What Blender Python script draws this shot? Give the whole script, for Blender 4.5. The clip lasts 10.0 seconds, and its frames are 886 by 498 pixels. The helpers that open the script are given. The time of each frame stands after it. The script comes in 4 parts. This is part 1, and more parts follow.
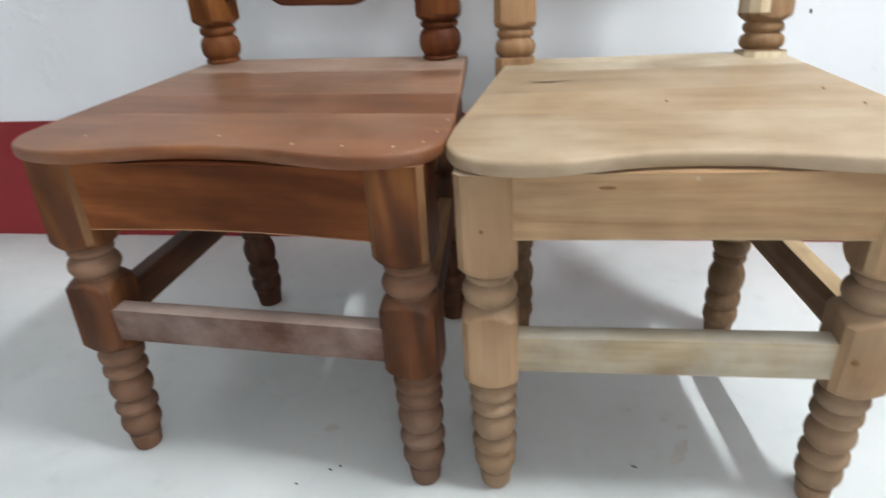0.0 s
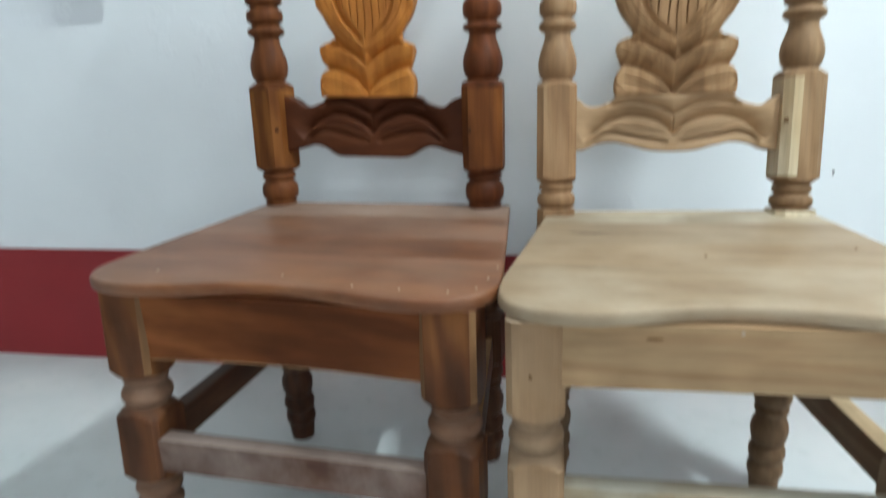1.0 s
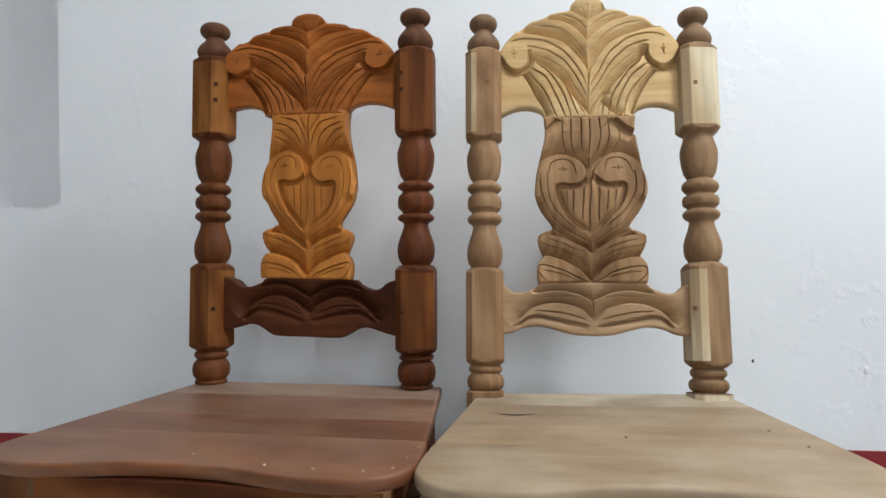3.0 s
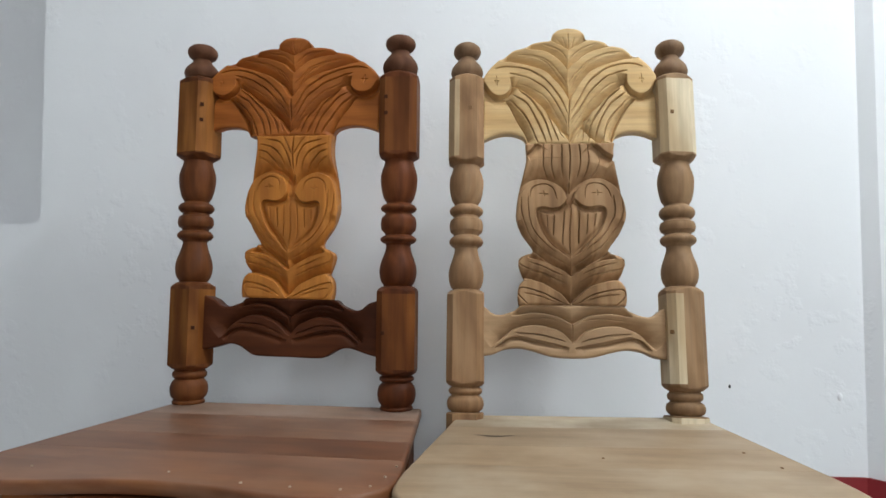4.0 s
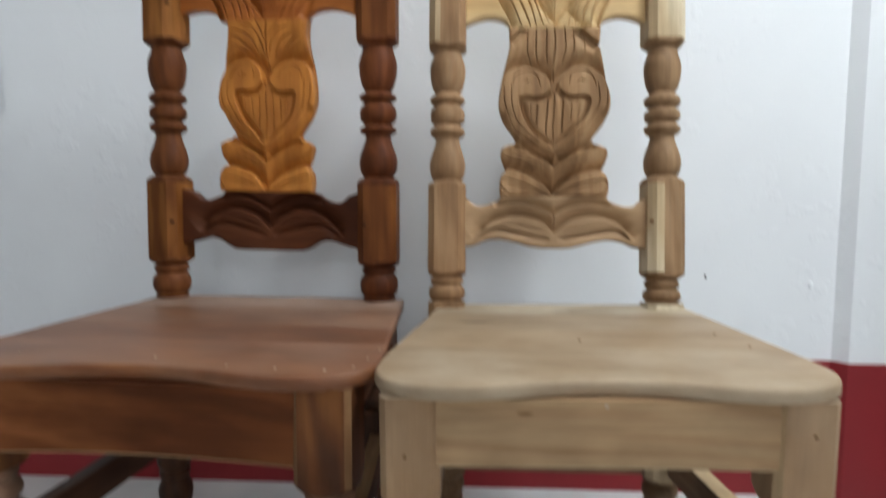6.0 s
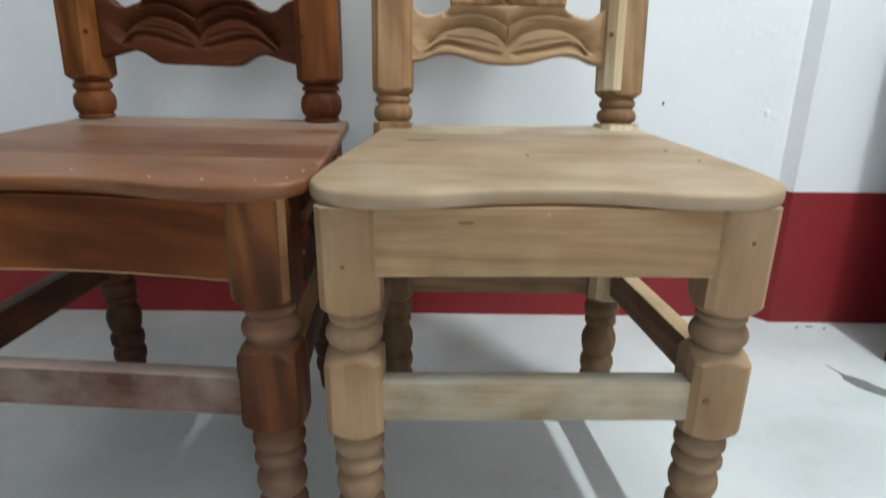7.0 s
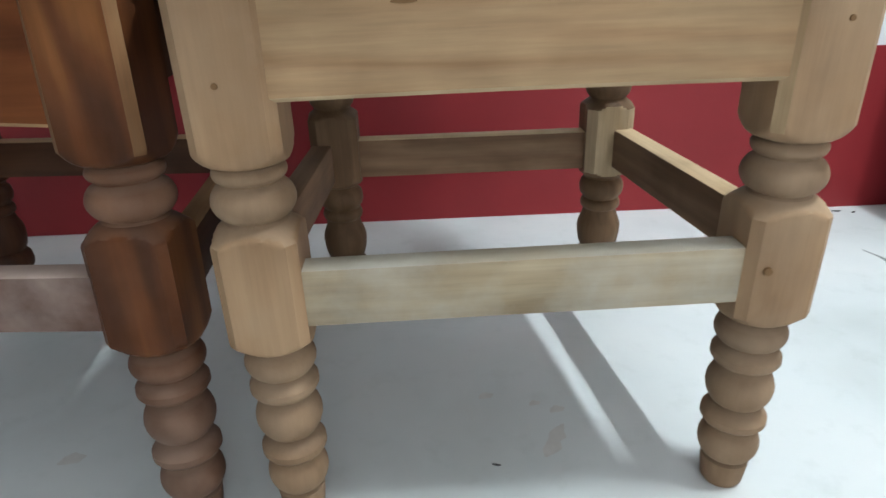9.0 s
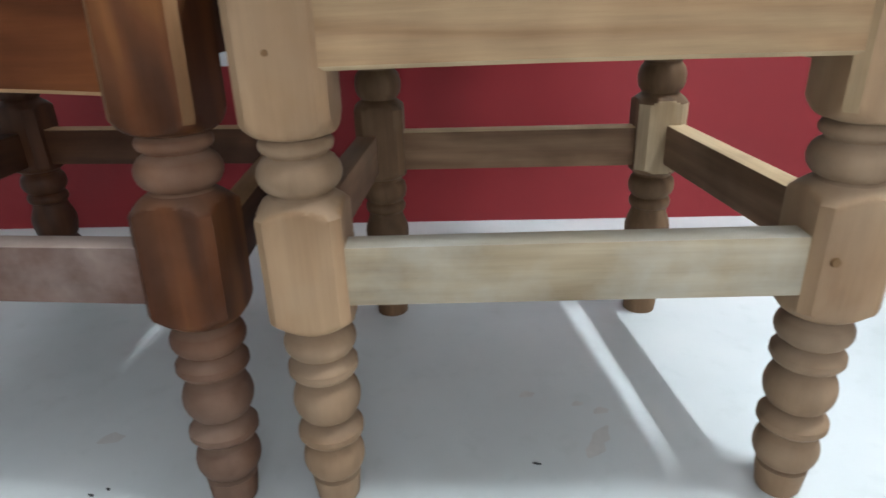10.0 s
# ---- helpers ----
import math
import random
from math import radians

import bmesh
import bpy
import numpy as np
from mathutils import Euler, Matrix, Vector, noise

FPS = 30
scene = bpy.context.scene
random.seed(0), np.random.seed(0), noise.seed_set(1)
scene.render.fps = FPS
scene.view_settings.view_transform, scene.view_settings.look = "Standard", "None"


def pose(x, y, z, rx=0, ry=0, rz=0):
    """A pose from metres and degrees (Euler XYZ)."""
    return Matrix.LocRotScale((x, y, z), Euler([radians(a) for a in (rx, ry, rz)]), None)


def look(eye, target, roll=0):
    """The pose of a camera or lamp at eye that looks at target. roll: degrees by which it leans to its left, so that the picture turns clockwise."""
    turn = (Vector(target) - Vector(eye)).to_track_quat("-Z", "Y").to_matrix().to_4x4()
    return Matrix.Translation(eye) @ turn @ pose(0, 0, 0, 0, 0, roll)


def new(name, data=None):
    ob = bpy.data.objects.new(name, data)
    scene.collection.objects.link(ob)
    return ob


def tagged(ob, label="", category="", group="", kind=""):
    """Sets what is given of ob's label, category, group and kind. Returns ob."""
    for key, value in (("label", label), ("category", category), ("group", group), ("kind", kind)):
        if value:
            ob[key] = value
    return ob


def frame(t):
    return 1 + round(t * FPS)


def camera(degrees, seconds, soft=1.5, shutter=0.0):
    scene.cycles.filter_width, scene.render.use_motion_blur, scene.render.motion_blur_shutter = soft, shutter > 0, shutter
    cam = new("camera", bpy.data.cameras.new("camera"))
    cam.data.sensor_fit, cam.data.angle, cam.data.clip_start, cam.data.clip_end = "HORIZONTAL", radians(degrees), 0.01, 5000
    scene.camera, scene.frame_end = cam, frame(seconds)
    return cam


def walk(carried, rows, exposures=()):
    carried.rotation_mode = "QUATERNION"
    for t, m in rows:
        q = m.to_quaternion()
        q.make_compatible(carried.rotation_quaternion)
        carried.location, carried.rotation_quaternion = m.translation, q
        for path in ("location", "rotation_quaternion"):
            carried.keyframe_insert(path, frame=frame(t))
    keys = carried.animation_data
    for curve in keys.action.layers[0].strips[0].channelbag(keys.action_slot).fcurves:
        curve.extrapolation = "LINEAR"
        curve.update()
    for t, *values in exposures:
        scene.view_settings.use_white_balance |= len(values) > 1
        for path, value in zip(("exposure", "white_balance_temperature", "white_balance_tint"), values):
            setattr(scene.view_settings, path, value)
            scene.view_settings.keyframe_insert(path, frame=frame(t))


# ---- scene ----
cam = camera(69.4, 10.0, shutter=0.8)
PATH = [
    (0, (0.375, 0.912, 0.66), (0.071, 2.639, -0.301), -4.1),
    (0.5, (0.354, 0.895, 0.662), (-0.011, 2.674, -0.175), -3.4),
    (1, (0.349, 0.884, 0.685), (-0.025, 2.761, 0.105), -2.6),
    (1.5, (0.367, 0.881, 0.669), (0.051, 2.835, 0.388), -2.5),
    (2, (0.38, 0.873, 0.684), (0.152, 2.859, 0.621), -2.0),
    (2.5, (0.385, 0.865, 0.671), (0.141, 2.85, 0.655), -1.3),
    (2.7, (0.389, 0.867, 0.672), (0.146, 2.852, 0.675), -1.0),
    (3.8, (0.391, 0.864, 0.664), (0.177, 2.853, 0.661), -0.7),
    (4, (0.393, 0.858, 0.662), (0.208, 2.848, 0.749), -0.1),
    (4.5, (0.389, 0.857, 0.655), (0.182, 2.846, 0.715), -1.1),
    (5, (0.386, 0.858, 0.651), (0.193, 2.849, 0.689), -1.2),
    (5.2, (0.386, 0.858, 0.65), (0.195, 2.849, 0.689), -0.9),
    (6.3, (0.404, 0.87, 0.636), (0.311, 2.825, 0.222), -0.2),
    (6.5, (0.408, 0.876, 0.617), (0.352, 2.799, 0.07), -0.0),
    (7, (0.418, 0.892, 0.597), (0.401, 2.775, -0.076), 0.4),
    (7.5, (0.422, 0.899, 0.585), (0.399, 2.719, -0.244), -0.0),
    (8, (0.417, 0.905, 0.573), (0.424, 2.718, -0.271), 0.2),
    (8.5, (0.432, 1.017, 0.48), (0.531, 2.813, -0.395), 1.2),
    (9, (0.443, 1.062, 0.445), (0.483, 2.874, -0.4), -2.0),
    (9.5, (0.452, 1.068, 0.428), (0.423, 2.885, -0.407), -1.8),
    (10, (0.437, 1.064, 0.417), (0.359, 2.897, -0.381), -1.9),
]
EXPOSURE = [(0, 0.4, 6500, 10), (0.5, 0.37, 6600, 8), (1, 0.2, 6050, 1), (1.5, 0.06, 6050, 4), (2, -0.08, 6250, 5), (2.5, -0.16, 6500, 10), (4, -0.22, 6450, 9), (4.5, -0.28, 6550, 11), (5.2, -0.28, 6550, 11),
            (6.5, -0.06, 6350, 7), (7, 0.03, 6350, 6), (7.5, 0.13, 6450, 8), (8, 0.28, 6550, 9), (8.5, 0.26, 6500, 9), (9, 0.33, 6150, 6), (10, 0.4, 6100, 8)]
walk(cam, [(t, look(eye, target, roll)) for t, eye, target, roll in PATH], EXPOSURE)

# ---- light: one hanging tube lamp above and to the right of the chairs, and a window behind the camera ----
world = bpy.data.worlds.new("room_air")
world.use_nodes = True
world.node_tree.nodes["Background"].inputs[0].default_value = (0.75, 0.85, 1.0, 1)
world.node_tree.nodes["Background"].inputs[1].default_value = 0.1
scene.world = world
LAMP, LAMP_TURN = (1.292, 1.36, 2.1), 7.5
LAMP_LENGTH, LAMP_RADIUS, LAMP_GLOW = 0.5, 0.014, 665.0
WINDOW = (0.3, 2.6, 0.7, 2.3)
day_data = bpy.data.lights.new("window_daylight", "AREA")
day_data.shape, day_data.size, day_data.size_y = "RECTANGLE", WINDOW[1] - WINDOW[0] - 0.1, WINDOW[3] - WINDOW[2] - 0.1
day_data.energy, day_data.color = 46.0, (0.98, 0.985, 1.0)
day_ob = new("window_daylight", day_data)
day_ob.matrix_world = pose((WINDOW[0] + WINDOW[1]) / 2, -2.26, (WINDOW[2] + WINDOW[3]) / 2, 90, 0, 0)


# ---- materials ----
def nodes_of(name):
    m = bpy.data.materials.new(name)
    m.use_nodes = True
    nt = m.node_tree
    return m, nt, nt.nodes["Principled BSDF"]


def add(nt, kind, **values):
    n = nt.nodes.new(kind)
    for key, value in values.items():
        n.inputs[key].default_value = value
    return n


def ramp(nt, fac, stops):
    r = nt.nodes.new("ShaderNodeValToRGB")
    els = r.color_ramp.elements
    while len(els) < len(stops):
        els.new(0.5)
    for el, (p, c) in zip(els, stops):
        el.position, el.color = p, (*c, 1)
    nt.links.new(fac, r.inputs["Fac"])
    return r.outputs["Color"]


def mixed(nt, fac, a, b, blend="MIX"):
    m = nt.nodes.new("ShaderNodeMix")
    m.data_type, m.blend_type = "RGBA", blend
    for socket, value in ((m.inputs[0], fac), (m.inputs[6], a), (m.inputs[7], b)):
        if isinstance(value, (int, float)):
            socket.default_value = value
        elif isinstance(value, tuple):
            socket.default_value = (*value, 1)
        else:
            nt.links.new(value, socket)
    return m.outputs[2]


def maths(nt, op, a, b=0.0, clamp=False):
    m = nt.nodes.new("ShaderNodeMath")
    m.operation, m.use_clamp = op, clamp
    for socket, value in zip(m.inputs, (a, b)):
        if isinstance(value, (int, float)):
            socket.default_value = value
        else:
            nt.links.new(value, socket)
    return m.outputs[0]


def wood(name, dark, mid, light, along="X", rough=0.5, dust=0.0, dust_col=(0.55, 0.48, 0.42), band=9.0, contrast=1.0, top_dust=0.0, fibre=0.3, cloud=0.28, spec=0.22):
    """Planed wood: wide growth bands, fine fibres, blotches and sanding dust."""
    m, nt, bsdf = nodes_of(name)
    co = nt.nodes.new("ShaderNodeTexCoord")
    info = nt.nodes.new("ShaderNodeObjectInfo")
    shift = nt.nodes.new("ShaderNodeVectorMath")
    shift.operation = "ADD"
    times = nt.nodes.new("ShaderNodeVectorMath")
    times.operation = "SCALE"
    comb = nt.nodes.new("ShaderNodeCombineXYZ")
    for k in range(3):
        nt.links.new(info.outputs["Random"], comb.inputs[k])
    nt.links.new(comb.outputs[0], times.inputs[0])
    times.inputs["Scale"].default_value = 7.0
    nt.links.new(co.outputs["Object"], shift.inputs[0])
    nt.links.new(times.outputs[0], shift.inputs[1])

    def stretched(length, across):
        mp = nt.nodes.new("ShaderNodeMapping")
        mp.inputs["Scale"].default_value = [length if a == along else across for a in "XYZ"]
        nt.links.new(shift.outputs[0], mp.inputs["Vector"])
        return mp.outputs[0]

    wide = add(nt, "ShaderNodeTexNoise", Scale=1.0, Detail=3.0, Roughness=0.55, Distortion=0.6)
    nt.links.new(stretched(1.6, band * 0.9), wide.inputs["Vector"])
    rings = nt.nodes.new("ShaderNodeTexWave")
    rings.wave_type, rings.bands_direction = "BANDS", "DIAGONAL"
    for key, value in (("Scale", 2.2), ("Distortion", 9.0), ("Detail", 3.0), ("Detail Scale", 1.2)):
        rings.inputs[key].default_value = value
    nt.links.new(stretched(1.0, band), rings.inputs["Vector"])
    fine = add(nt, "ShaderNodeTexNoise", Scale=1.0, Detail=5.0, Roughness=0.65)
    nt.links.new(stretched(9.0, 190.0), fine.inputs["Vector"])
    both = maths(nt, "ADD", maths(nt, "MULTIPLY", wide.outputs["Fac"], 0.88), maths(nt, "MULTIPLY", rings.outputs["Fac"], 0.12))
    lo, hi = 0.5 - 0.2 / contrast, 0.5 + 0.2 / contrast
    colour = ramp(nt, both, ((max(lo, 0.02), dark), (0.5, mid), (min(hi, 0.98), light)))
    streak = ramp(nt, fine.outputs["Fac"], ((0.32, (1 - fibre,) * 3), (0.62, (1, 1, 1))))
    colour = mixed(nt, 0.6, colour, streak, "MULTIPLY")
    blotch = add(nt, "ShaderNodeTexNoise", Scale=9.0, Detail=6.0, Roughness=0.6)
    nt.links.new(shift.outputs[0], blotch.inputs["Vector"])
    haze = add(nt, "ShaderNodeTexNoise", Scale=1.0, Detail=3.0, Roughness=0.5, Distortion=0.5)
    nt.links.new(stretched(9.0, 17.0), haze.inputs["Vector"])
    colour = mixed(nt, 1.0, colour, ramp(nt, haze.outputs["Fac"], ((0.36, (1 - cloud, 1 - cloud * 1.08, 1 - cloud * 1.15)), (0.6, (1, 1, 1)))), "MULTIPLY")
    amount = ramp(nt, blotch.outputs["Fac"], ((0.42, (0, 0, 0)), (0.72, (1, 1, 1))))
    amount = maths(nt, "MULTIPLY", amount, dust)
    if top_dust:
        geo = nt.nodes.new("ShaderNodeNewGeometry")
        sep = nt.nodes.new("ShaderNodeSeparateXYZ")
        nt.links.new(geo.outputs["Normal"], sep.inputs[0])
        up = maths(nt, "MULTIPLY", maths(nt, "SUBTRACT", sep.outputs[2], 0.6, True), 2.4 * top_dust, True)
        drift = add(nt, "ShaderNodeTexNoise", Scale=5.0, Detail=4.0)
        nt.links.new(shift.outputs[0], drift.inputs["Vector"])
        up = maths(nt, "MULTIPLY", up, maths(nt, "ADD", drift.outputs["Fac"], 0.3))
        amount = maths(nt, "ADD", amount, up, True)
    colour = mixed(nt, amount, colour, dust_col)
    nt.links.new(colour, bsdf.inputs["Base Color"])
    r = maths(nt, "ADD", maths(nt, "MULTIPLY", blotch.outputs["Fac"], 0.25), rough - 0.1)
    nt.links.new(r, bsdf.inputs["Roughness"])
    bsdf.inputs["Specular IOR Level"].default_value = spec
    bump = add(nt, "ShaderNodeBump", Strength=0.15, Distance=0.0005)
    nt.links.new(fine.outputs["Fac"], bump.inputs["Height"])
    nt.links.new(bump.outputs[0], bsdf.inputs["Normal"])
    return m


def plaster(name, col, stain, rough=0.75, lumps=0.0016):
    m, nt, bsdf = nodes_of(name)
    co = nt.nodes.new("ShaderNodeTexCoord")
    big = add(nt, "ShaderNodeTexNoise", Scale=2.3, Detail=5.0, Roughness=0.6)
    mid = add(nt, "ShaderNodeTexNoise", Scale=22.0, Detail=5.0, Roughness=0.55)
    fine = add(nt, "ShaderNodeTexNoise", Scale=160.0, Detail=3.0)
    for n in (big, mid, fine):
        nt.links.new(co.outputs["Object"], n.inputs["Vector"])
    colour = mixed(nt, ramp(nt, big.outputs["Fac"], ((0.4, (0, 0, 0)), (0.75, (1, 1, 1)))), col, stain)
    nt.links.new(colour, bsdf.inputs["Base Color"])
    bsdf.inputs["Roughness"].default_value = rough
    bsdf.inputs["Specular IOR Level"].default_value = 0.3
    b1 = add(nt, "ShaderNodeBump", Strength=0.33, Distance=lumps * 2)
    b2 = add(nt, "ShaderNodeBump", Strength=0.14, Distance=lumps * 0.4)
    patch = ramp(nt, big.outputs["Fac"], ((0.42, (0.15, 0.15, 0.15)), (0.58, (1, 1, 1))))
    lump = mixed(nt, 1.0, ramp(nt, mid.outputs["Fac"], ((0.55, (0, 0, 0)), (0.72, (1, 1, 1)))), patch, "MULTIPLY")
    nt.links.new(lump, b1.inputs["Height"])
    nt.links.new(fine.outputs["Fac"], b2.inputs["Height"])
    nt.links.new(b1.outputs[0], b2.inputs["Normal"])
    nt.links.new(b2.outputs[0], bsdf.inputs["Normal"])
    return m


def plain(name, col, rough=0.6, grain=40.0, spread=0.25, spec=0.5):
    m, nt, bsdf = nodes_of(name)
    co = nt.nodes.new("ShaderNodeTexCoord")
    n = add(nt, "ShaderNodeTexNoise", Scale=grain, Detail=4.0)
    nt.links.new(co.outputs["Object"], n.inputs["Vector"])
    nt.links.new(ramp(nt, n.outputs["Fac"], ((0.3, tuple(c * (1 - spread) for c in col)), (0.7, col))), bsdf.inputs["Base Color"])
    bsdf.inputs["Roughness"].default_value = rough
    bsdf.inputs["Specular IOR Level"].default_value = spec
    return m


WALL = plaster("white_wall_paint", (0.8, 0.82, 0.845), (0.75, 0.765, 0.795))
RED = plaster("red_gloss_paint", (0.25, 0.02, 0.024), (0.205, 0.016, 0.02), 0.5, 0.0008)
CEIL = plaster("ceiling_paint", (0.78, 0.77, 0.76), (0.72, 0.71, 0.7))
DRAB = plaster("off_white_wall_paint", (0.55, 0.55, 0.55), (0.5, 0.5, 0.5))


def cement():
    """Polished cement: cloudy tone, scuffs and fine pores."""
    m, nt, bsdf = nodes_of("grey_cement")
    co = nt.nodes.new("ShaderNodeTexCoord")
    cloud = add(nt, "ShaderNodeTexNoise", Scale=3.2, Detail=6.0, Roughness=0.5, Distortion=0.3)
    spots = add(nt, "ShaderNodeTexNoise", Scale=26.0, Detail=6.0, Roughness=0.6)
    fine = add(nt, "ShaderNodeTexNoise", Scale=240.0, Detail=2.0)
    for n in (cloud, spots, fine):
        nt.links.new(co.outputs["Object"], n.inputs["Vector"])
    colour = ramp(nt, cloud.outputs["Fac"], ((0.3, (0.5, 0.53, 0.525)), (0.5, (0.6, 0.63, 0.63)), (0.72, (0.68, 0.69, 0.68))))
    dirt = ramp(nt, spots.outputs["Fac"], ((0.56, (1, 1, 1)), (0.8, (0.86, 0.87, 0.86))))
    colour = mixed(nt, 0.8, colour, dirt, "MULTIPLY")
    nt.links.new(colour, bsdf.inputs["Base Color"])
    nt.links.new(maths(nt, "ADD", maths(nt, "MULTIPLY", spots.outputs["Fac"], 0.3), 0.28), bsdf.inputs["Roughness"])
    bump = add(nt, "ShaderNodeBump", Strength=0.12, Distance=0.0006)
    nt.links.new(fine.outputs["Fac"], bump.inputs["Height"])
    nt.links.new(bump.outputs[0], bsdf.inputs["Normal"])
    return m


FLOOR = cement()
DARK = plaster("dark_brown_wall_paint", (0.06, 0.042, 0.034), (0.048, 0.034, 0.028))
METAL = plain("white_enamel", (0.7, 0.7, 0.7), 0.4)
GLOW, glow_nodes, glow_bsdf = nodes_of("glowing_tube")
glow_bsdf.inputs["Emission Color"].default_value = (0.93, 0.98, 1.0, 1)
glow_bsdf.inputs["Emission Strength"].default_value = LAMP_GLOW
HOLE = plain("dark_peg_wood", (0.055, 0.02, 0.009), 0.8, spec=0.08)
FILLER = plain("pale_filler", (0.45, 0.36, 0.28), 0.8, spec=0.1)
KNOT = plain("brown_knot", (0.2, 0.115, 0.055), 0.8, spec=0.08)
LINE = plain("dark_crack", (0.03, 0.018, 0.01), 0.9)


# ---- mesh helpers ----
def paint(bm, test, slot=1):
    """Gives the faces that pass the test the second material, or a later one."""
    bm.normal_update()
    for f in bm.faces:
        if test(f.calc_center_median(), f.normal):
            f.material_index = slot
    return bm


def part(name, bm, material, parent=None, label="", angle=32.0, second=None, third=None):
    """Links a bmesh as one mesh object, smooth but for edges sharper than angle."""
    bmesh.ops.recalc_face_normals(bm, faces=bm.faces)
    for f in bm.faces:
        f.smooth = True
    for e in bm.edges:
        if len(e.link_faces) == 2 and e.calc_face_angle(0) > radians(angle):
            e.smooth = False
    me = bpy.data.meshes.new(name)
    bm.to_mesh(me)
    bm.free()
    me.materials.append(material)
    for m in (second, third):
        if m:
            me.materials.append(m)
    ob = new(name, me)
    if parent:
        ob.parent = parent
    if label:
        ob["label"] = label
    return ob


def box(bm, x0, x1, y0, y1, z0, z1, bevel=0.0, seg=2):
    vs = [bm.verts.new((x, y, z)) for x in (x0, x1) for y in (y0, y1) for z in (z0, z1)]
    fs = [bm.faces.new([vs[i] for i in q]) for q in ((0, 1, 3, 2), (4, 6, 7, 5), (0, 4, 5, 1), (2, 3, 7, 6), (0, 2, 6, 4), (1, 5, 7, 3))]
    if bevel:
        es = list({e for f in fs for e in f.edges})
        bmesh.ops.bevel(bm, geom=es, offset=bevel, segments=seg, affect="EDGES", profile=0.6)
    return bm


def spline(pts, n=10):
    """Catmull-Rom through the points."""
    p = np.array([pts[0], *pts, pts[-1]], float)
    out = []
    for k in range(1, len(p) - 2):
        for t in np.linspace(0, 1, n, endpoint=False):
            a, b, c, d = p[k - 1], p[k], p[k + 1], p[k + 2]
            out.append(0.5 * (2 * b + (c - a) * t + (2 * a - 5 * b + 4 * c - d) * t * t + (3 * b - a - 3 * c + d) * t ** 3))
    out.append(p[-2])
    return np.array(out)


def turned(bm, rings, cx=0.0, cy=0.0, n=52, chamfer=0.25):
    """A lathe piece left square in places: rings of (z, radius, half width of the square stock, 0 where it is round).
    chamfer: what is planed off the corners of the stock, as a share of its half width."""
    corner = math.atan(1 - 1.414 * chamfer)
    angles = np.array(sorted([*(np.arange(n) * 2 * math.pi / n + 0.01), *(k * math.pi / 2 + q for k in range(4) for q in (corner, math.pi / 2 - corner))]))
    n = len(angles)
    c, s = np.cos(angles), np.sin(angles)
    square = np.minimum(1 / np.maximum(abs(c), abs(s)), (2 - 1.414 * chamfer) / (abs(c) + abs(s)))
    loops = []
    for z, r, stock in rings:
        rad = np.minimum(r, stock * square) if stock else r + 0 * c
        loops.append([bm.verts.new((cx + a * q, cy + b * q, z)) for a, b, q in zip(c, s, rad)])
    for lo, hi in zip(loops, loops[1:]):
        for i in range(n):
            bm.faces.new((lo[i], lo[(i + 1) % n], hi[(i + 1) % n], hi[i]))
    bm.faces.new(loops[0][::-1])
    bm.faces.new(loops[-1])
    return bm


def bead(z0, z1, r, neck, n=6, power=0.55):
    """A rounded swelling between two necks."""
    out = []
    for t in np.linspace(0, 1, n + 1):
        out.append((z0 + (z1 - z0) * t, neck + (r - neck) * math.sin(math.pi * t) ** power, 0))
    return out


def vase(z0, z1, low, wide, high, at=0.4, n=9):
    """A baluster: low neck, swelling at the fraction at, high neck."""
    out = []
    for t in np.linspace(0, 1, n + 1):
        if t < at:
            q = low + (wide - low) * math.sin(math.pi / 2 * t / at) ** 0.6
        else:
            u = (t - at) / (1 - at)
            q = high + (wide - high) * (0.5 + 0.5 * math.cos(math.pi * u)) ** 0.85
        out.append((z0 + (z1 - z0) * t, q, 0))
    return out


def shaft(z0, z1, h, tip=0.8, ease=0.014, power=0.85):
    """A square length whose shoulders are turned off at both ends, so that each face ends in an arc."""
    steps = [(ease * t, h * (tip + (1.42 - tip) * t ** power)) for t in (0, 0.05, 0.14, 0.26, 0.4, 0.55, 0.7, 0.85, 1)]
    return [(z0 + d, r, h) for d, r in steps] + [(z1 - d, r, h) for d, r in steps[::-1]]


def disc(bm, centre, normal, r, depth=0.002, n=14):
    m = Matrix.Translation(centre) @ Vector(normal).to_track_quat("Z", "Y").to_matrix().to_4x4() @ Matrix.Rotation(math.pi / 4, 4, "Z")
    bmesh.ops.create_cone(bm, cap_ends=True, segments=n, radius1=r, radius2=r * 0.85, depth=depth, matrix=m)
    return bm


# ---- the room ----
BACK, DADO, PIL, PROUD = 2.152, 0.282, 1.078, 0.024
X0, X1, Y0, TOP = -2.3, 3.7, -2.2, 2.9


def structure(name, bm, mat, label):
    return tagged(part(name, bm, mat), label, name.split("_")[0], kind="structure")


def flat(x0, x1, y0, y1, z0, z1):
    return box(bmesh.new(), x0, x1, y0, y1, z0, z1)


